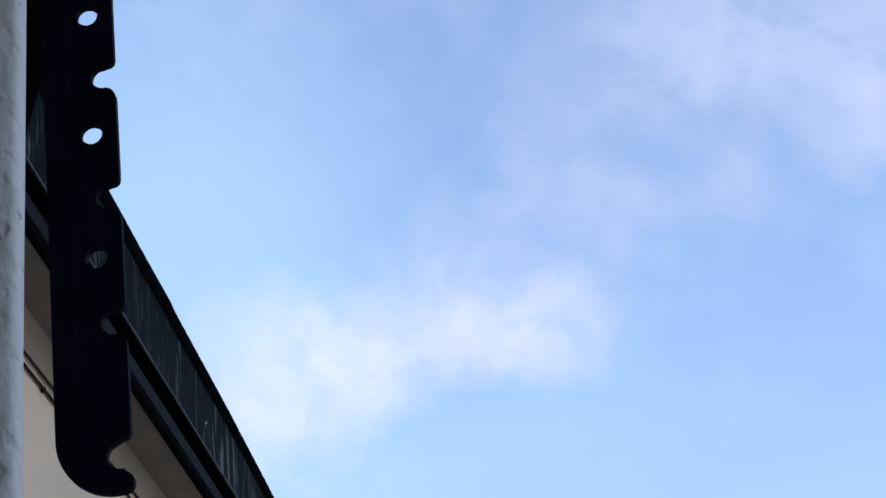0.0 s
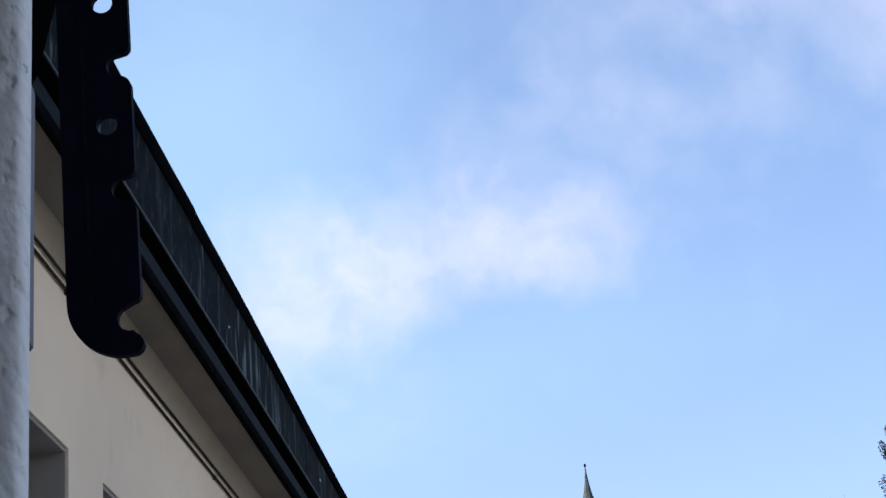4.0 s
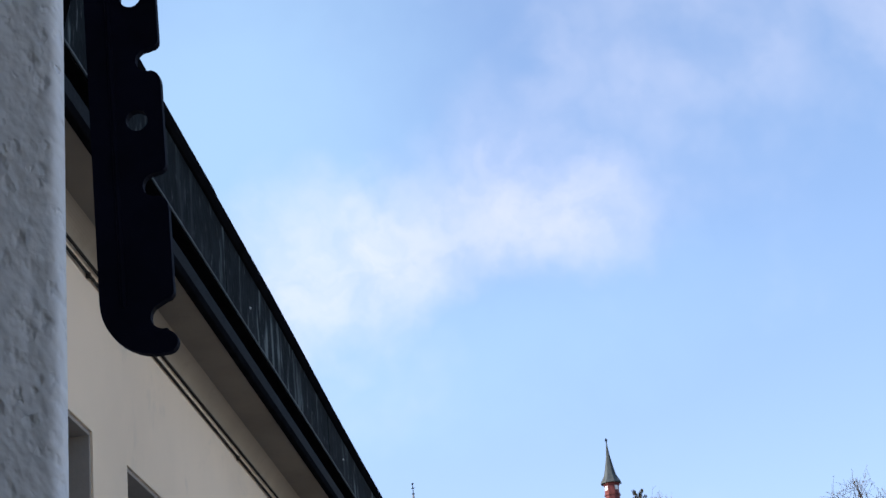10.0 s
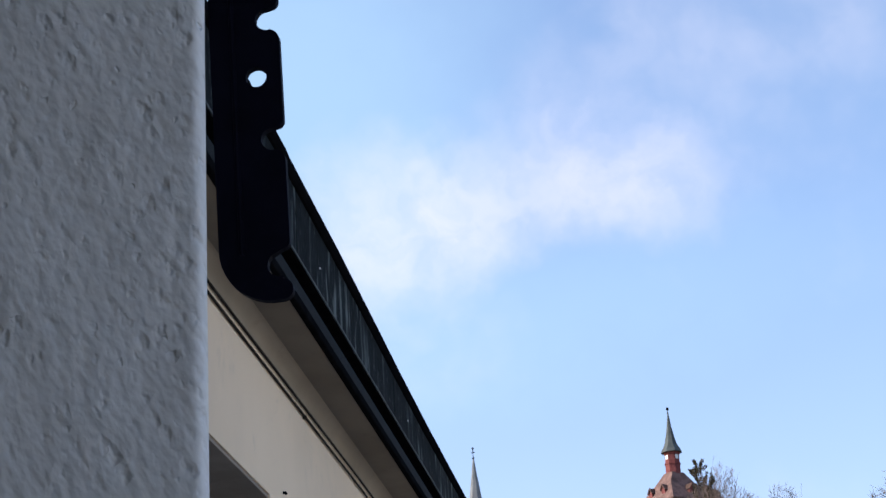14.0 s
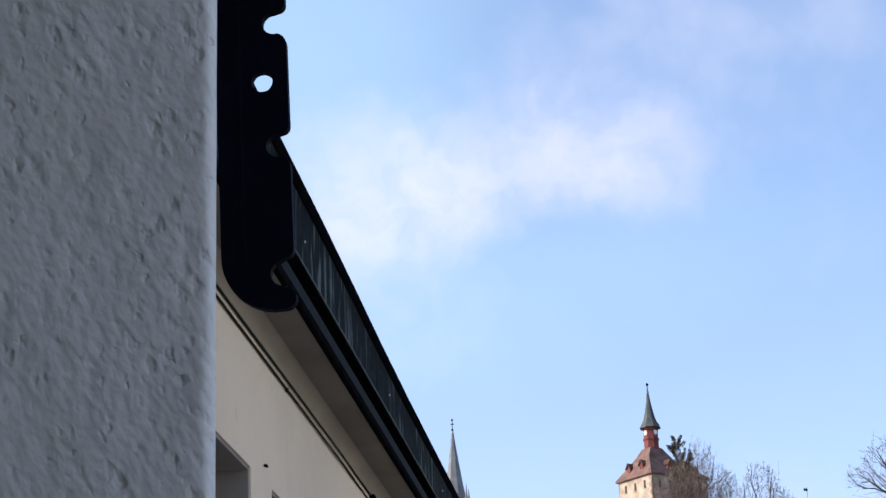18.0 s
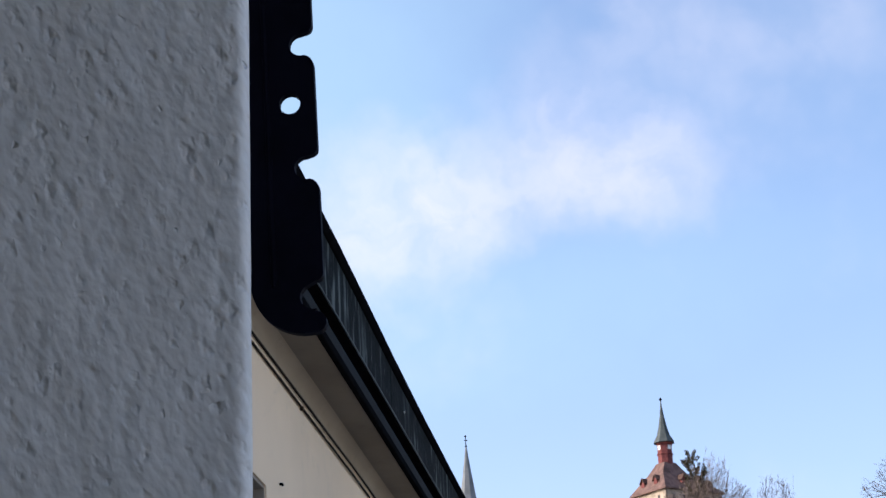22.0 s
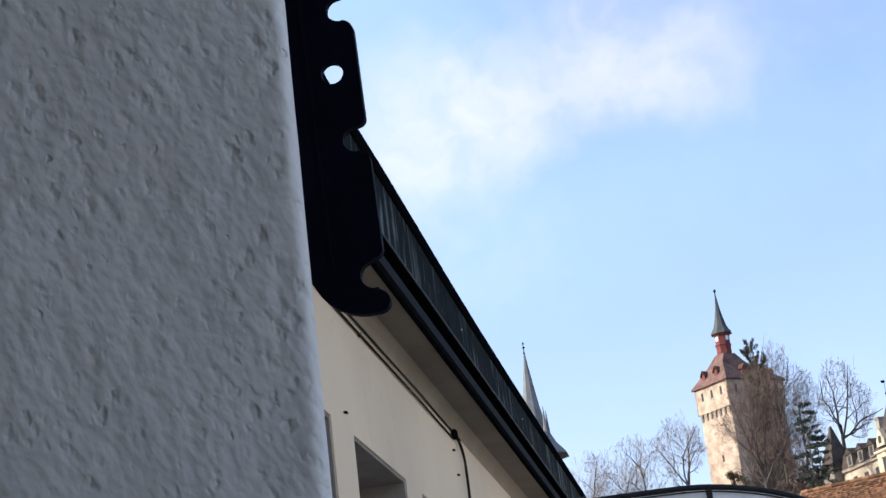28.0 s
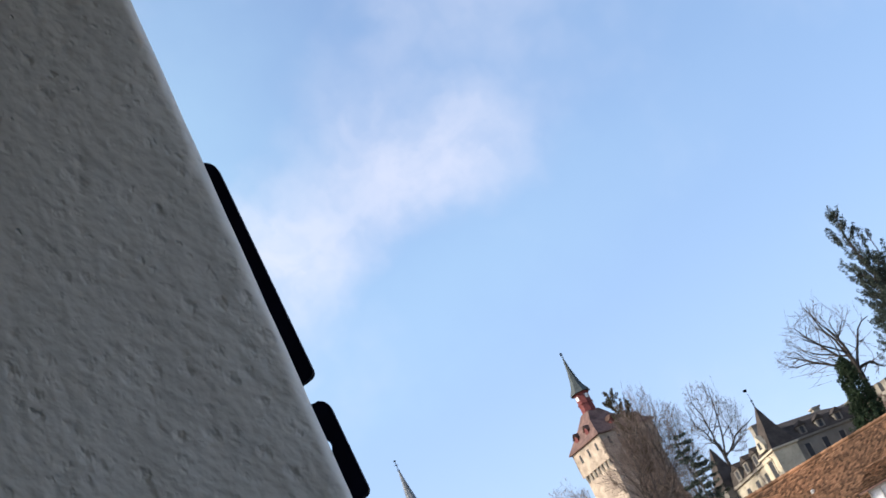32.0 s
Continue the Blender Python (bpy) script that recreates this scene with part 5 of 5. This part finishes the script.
def ragged_conifer(label, x, y, rings, seed, mat, count, size, airy=1e3):
    """A tall uneven evergreen of upswept sprays on a trunk, inside (height, centre x, half width) rings; thin and open above the height airy."""
    rnd = random.Random(seed)
    z0, z1 = rings[0][0], rings[-1][0]
    ob = thing("conifer", label, "tree", Matrix.Translation((x, y, z0)), "evergreen trees on the hill")
    wood, crown = Shape(), Shape()
    wood.tube([(c - x, 0, z - z0) for z, c, r in rings], [(0.45 - 0.42 * i / (len(rings) - 1)) * min(1.0, rings[0][2] / 4) for i in range(len(rings))], 7)
    for _ in range(count):
        z = z0 + (z1 - z0) * rnd.uniform(0.02, 1.0) ** 1.35
        if rnd.uniform(0, 1) < 0.85 * min(1.0, max(0.0, (z - airy) / 5.0)):
            continue
        for (za, ca, ra), (zb, cb, rb) in zip(rings, rings[1:]):
            if za <= z <= zb:
                k = (z - za) / (zb - za)
                c, r = ca + (cb - ca) * k - x, ra + (rb - ra) * k
        w = rnd.uniform(0, 2 * math.pi)
        r *= rnd.uniform(0.1, 1.0) ** 0.5 * (1 + 0.75 * noise.noise((z * 0.6, w * 1.1, seed)))
        tip = Vector((c + r * math.cos(w), r * math.sin(w), z - z0))
        root = Vector((c, 0, max(0.3, z - z0 - r * 1.2)))
        wood.tube([root, tip], [0.045, 0.015], 3, cap=False)
        long = rnd.uniform(0.5, 1.3)
        for i in range(5):
            leafy(rnd, crown, tip + Vector((0.1 * math.cos(w) * i, 0.1 * math.sin(w) * i, (i - 2) * 0.25 * long)), 0.24 + 0.03 * min(i, 4 - i), 12, size)
    part("trunk", wood, M["bark_dark"], ob)
    part("crown", crown, M[mat], ob)
    return ob


# the row of pale trees beside the tower
for i, (x, top, wide) in enumerate([(-20.8, 56.2, 4.4), (-17.0, 57.4, 4.3), (-12.8, 57.8, 4.4)]):
    bare_tree("leafless tree with a fine rounded pale crown", x, 284 + 3 * (i % 2), 38.5, 46.5, [(46, x, wide * 0.8), (50, x, wide), (53.5, x, wide), (top - 1.2, x, wide * 0.75), (top, x, 0.9)], 20 + i, 6, 4, 0.19, "bark_dark", "twig_pale", 11, 0.75, spread=1.45, wander=0.23)
bare_tree("tall slender leafless birch beside the tower", -5.6, 282, 38.0, 48.5, [(48.0, -6.0, 2.4), (52, -6.6, 3.7), (56, -7.2, 3.6), (58.4, -7.0, 2.4), (60.0, -6.8, 0.6)], 33, 2, 4, 0.22, "bark_dark", "twig_pale", 9, 0.8, -6.1, 0.9, wander=0.15, aims=[(-8.6, 0, 59.2), (-4.0, 0.6, 54.5), (-10.0, -0.4, 57.0)])
# brown trees before the tower
bare_tree("large brown leafless beech in front of the tower", 5.6, 278, 34.5, 46.6, [(46.5, 5.2, 3.4), (52, 4.6, 5.2), (57, 4.2, 5.4), (61, 5.6, 4.2), (64, 7.0, 2.6), (66.5, 8.2, 0.8)], 41, 2, 5, 0.27, "bark_dark", "twig_brown", 6, 0.9, 5.1, aims=[(2.0, -0.5, 58.0), (7.3, 0.4, 64.0), (4.4, 1.5, 60.0), (8.6, -1.0, 56.0)])
bare_tree("tall brown leafless tree with a thin top before the tower", 8.6, 290, 36.0, 52.0, [(50, 8.6, 3.0), (56, 8.8, 4.4), (62, 9.8, 4.6), (66, 9.8, 3.6), (69, 9.2, 2.2), (71.4, 8.8, 0.6)], 42, 4, 5, 0.24, "bark_dark", "twig_brown", 8, 1.0, spread=0.7, aims=[(8.8, 0, 71.2), (11.6, 0.5, 67.2)])
bare_tree("leafless tree with fine brown twigs beside the spruces", 11.6, 288, 36.0, 48.0, [(46, 11.6, 2.8), (52, 12.0, 3.4), (58, 12.6, 3.2), (62, 13.0, 2.6), (64.6, 13.4, 0.8)], 48, 4, 5, 0.2, "bark_dark", "twig_brown", 8, 1.0, spread=0.6, aims=[(13.6, 0, 63.8)])
# extra tree whose dark twigs deepen the shade on the tower's side
bare_tree("dense brown leafless tree added to darken the tower's shaded face", 6.6, 294, 36.0, 46.0, [(43, 6.6, 4.6), (50, 7.0, 4.4), (57, 7.0, 4.0), (63, 7.0, 3.2), (66, 7.2, 1.8), (67.4, 7.4, 0.6)], 46, 6, 6, 0.3, "bark_dark", "twig_dark", 11, 1.1, spread=0.7)
ragged_conifer("narrow dark evergreen among brown branches", 6.2, 286, [(56, 6.4, 0.7), (61, 6.4, 1.1), (64.5, 6.5, 1.7), (67, 6.4, 1.75), (68.6, 6.2, 1.2), (69.8, 6.2, 0.5)], 43, "needle_brown", 150, 0.17)
layered_conifer("dark layered spruce beside the villa", 11.2, 256, 33.0, 21.6, 10.0, 44)
layered_conifer("smaller dark layered spruce beside the villa", 12.6, 264, 33.0, 19.0, 7.0, 45)
bare_tree("broad leafless tree with bent limbs behind the villa", 16.8, 276, 38.0, 51.5, [(50.5, 17.6, 3.4), (54, 18.4, 4.4), (58, 18.4, 4.4), (61, 17.6, 3.4), (63.2, 17.2, 0.9)], 51, 1, 4, 0.25, "bark_black", "twig_dark", 6, 0.8, 17.0, wander=0.18, aims=[(15.0, 0, 62.5), (18.2, 0.5, 62.5), (22.4, -0.5, 57.4), (21.6, 0.4, 53.2)])
bare_tree("spreading leafless tree with thick limbs on the hill", 34.0, 234, 34.0, 46.4, [(46.0, 32.6, 5.6), (49, 32.0, 6.0), (52, 32.0, 6.0), (54.6, 32.6, 4.4), (57.0, 33.2, 1.0)], 58, 1, 3, 0.34, "bark_black", "twig_dark", 7, 0.8, 34.2, 0.9, wander=0.16, aims=[(26.8, 0, 52.6), (32.6, 0.6, 56.8), (37.4, -0.6, 54.0), (38.2, 0.4, 47.6), (29.0, -0.8, 55.0)])
bare_tree("leafless tree at the hill top", 48.0, 240, 38.0, 46.0, [(46, 48, 3.5), (50, 48, 4.6), (54, 47.8, 3.8), (57, 47.6, 1.0)], 55, 4, 4, 0.28, "bark_dark", "twig_dark", 7, 0.9)
ragged_conifer("tall ragged dark conifer on the hill", 39.5, 222, [(32, 41.0, 5.6), (43, 40.8, 4.4), (48, 40.2, 3.4), (53, 39.7, 2.2), (56, 39.1, 1.8), (59, 38.8, 1.5), (61.4, 38.9, 1.0), (62.8, 39.1, 0.4)], 61, "needle_dark", 1500, 0.14, 52)
ragged_conifer("slim dark second leader of the tall conifer", 41.0, 223, [(46, 40.5, 1.3), (52, 41.4, 1.5), (56, 41.6, 1.0), (58.6, 41.4, 0.8), (59.6, 41.2, 0.3)], 63, "needle_dark", 110, 0.14, 52)
ragged_conifer("small dense dark green cypress", 28.2, 200, [(29, 28.0, 1.9), (34, 28.0, 1.75), (37, 28.0, 1.3), (39.5, 27.9, 0.7), (41.2, 27.8, 0.15)], 62, "needle", 520, 0.13)


def shrubs(label, name, spots, mat, seed, size=1.6):
    rnd = random.Random(seed)
    g = Shape()
    for x, y, z in spots:
        for _ in range(5):
            leafy(rnd, g, (x + rnd.uniform(-1, 1) * size, y + rnd.uniform(-1, 1) * size, z + rnd.uniform(0, 1.4) * size * 0.6), size * 0.55, 90, 0.17)
    tagged(part(name, g, mat), label, "shrubs", kind="stuff")


rnd = random.Random(9)
shrubs("brown leafless shrubs along the foot of the wall", "shrubs", [(-24 + 1.0 * i, 292 + rnd.uniform(-3, 6), 42.6 + rnd.uniform(-1, 3.0)) for i in range(34)], M["twig_brown"], 71)
shrubs("brown leafless thicket below the spruces", "thicket", [(8.6 + 0.42 * (i % 11), 283 + rnd.uniform(-3, 3), 42.0 + 2.1 * (i // 11) + rnd.uniform(-0.7, 0.7)) for i in range(33)], M["twig_brown"], 76, 1.5)
shrubs("dark ivy-covered bushes at the foot of the tower", "bushes", [(-2.5 + 0.7 * i, 318 - 2 * (i % 3), 43.0 + 1.9 * (i % 4)) for i in range(13)] + [(1.6 - 0.35 * (i % 6), 328.4, 44.0 + 0.9 * i) for i in range(15)], M["needle_brown"], 74, 1.3)
shrubs("dark brown bushes on the hill ridge", "bushes", [(41.5 + 0.45 * i, 226 + rnd.uniform(-4, 4), 35.5 + rnd.uniform(0, 8.5 if i < 12 else 9.5)) for i in range(34)], M["needle_dark"], 72, 2.0)
shrubs("low dry shrubs beside the cypress", "hedge", [(28.5 + 0.8 * i, 206 + rnd.uniform(-4, 4), 31.5 + rnd.uniform(-0.5, 2.0)) for i in range(14)] + [(23.5 + 0.7 * i, 203 + rnd.uniform(-3, 3), 31.3 + 0.16 * i + rnd.uniform(-0.6, 0.6)) for i in range(8)], M["needle_dark"], 73, 1.0)

shrubs("brown leafless scrub below the tall conifer", "scrub", [(33.6 + 0.33 * i, 224 + rnd.uniform(-3, 3), 36.4 + 0.65 * (i % 5) + rnd.uniform(-0.4, 0.4)) for i in range(15)], M["twig_brown"], 75, 1.2)


# ---- street lamps ----
def build_street_lamp(x, y, top):
    lamp = thing("street_lamp", "pale street lamp with a rounded white head among the trees", "street lamp", Matrix.Translation((x, y, hill(x, y))), "street lamps on the slope")
    z = top - hill(x, y)
    part("pole", Shape().tube([(0, 0, -0.2), (0, 0, z * 0.5), (0, 0, z - 0.4)], [0.08, 0.06, 0.045], 8), M["sign_grey"], lamp)
    part("head", Shape().lathe([(0.06, z - 0.45), (0.22, z - 0.32), (0.27, z - 0.12), (0.24, z + 0.05)], (0, 0), 12), M["lamp_globe"], lamp)
    part("cap", Shape().lathe([(0.28, z + 0.05), (0.20, z + 0.16), (0.05, z + 0.22)], (0, 0), 12), M["sign_grey"], lamp)


build_street_lamp(1.0, 190, 30.6)


def build_pole(x, y, top):
    pole = thing("utility_pole", "thin grey pole with a small cross arm on the slope", "pole", Matrix.Translation((x, y, hill(x, y))))
    z = top - hill(x, y)
    part("shaft", Shape().tube([(0, 0, -0.2), (0, 0, z)], [0.09, 0.05], 8), M["sign_grey"], pole)
    part("cross_arm", Shape().soft_box(-0.45, 0.45, -0.04, 0.04, z - 0.5, z - 0.42, 0.01), M["sign_grey"], pole)


build_pole(36.2, 205, 37.7)
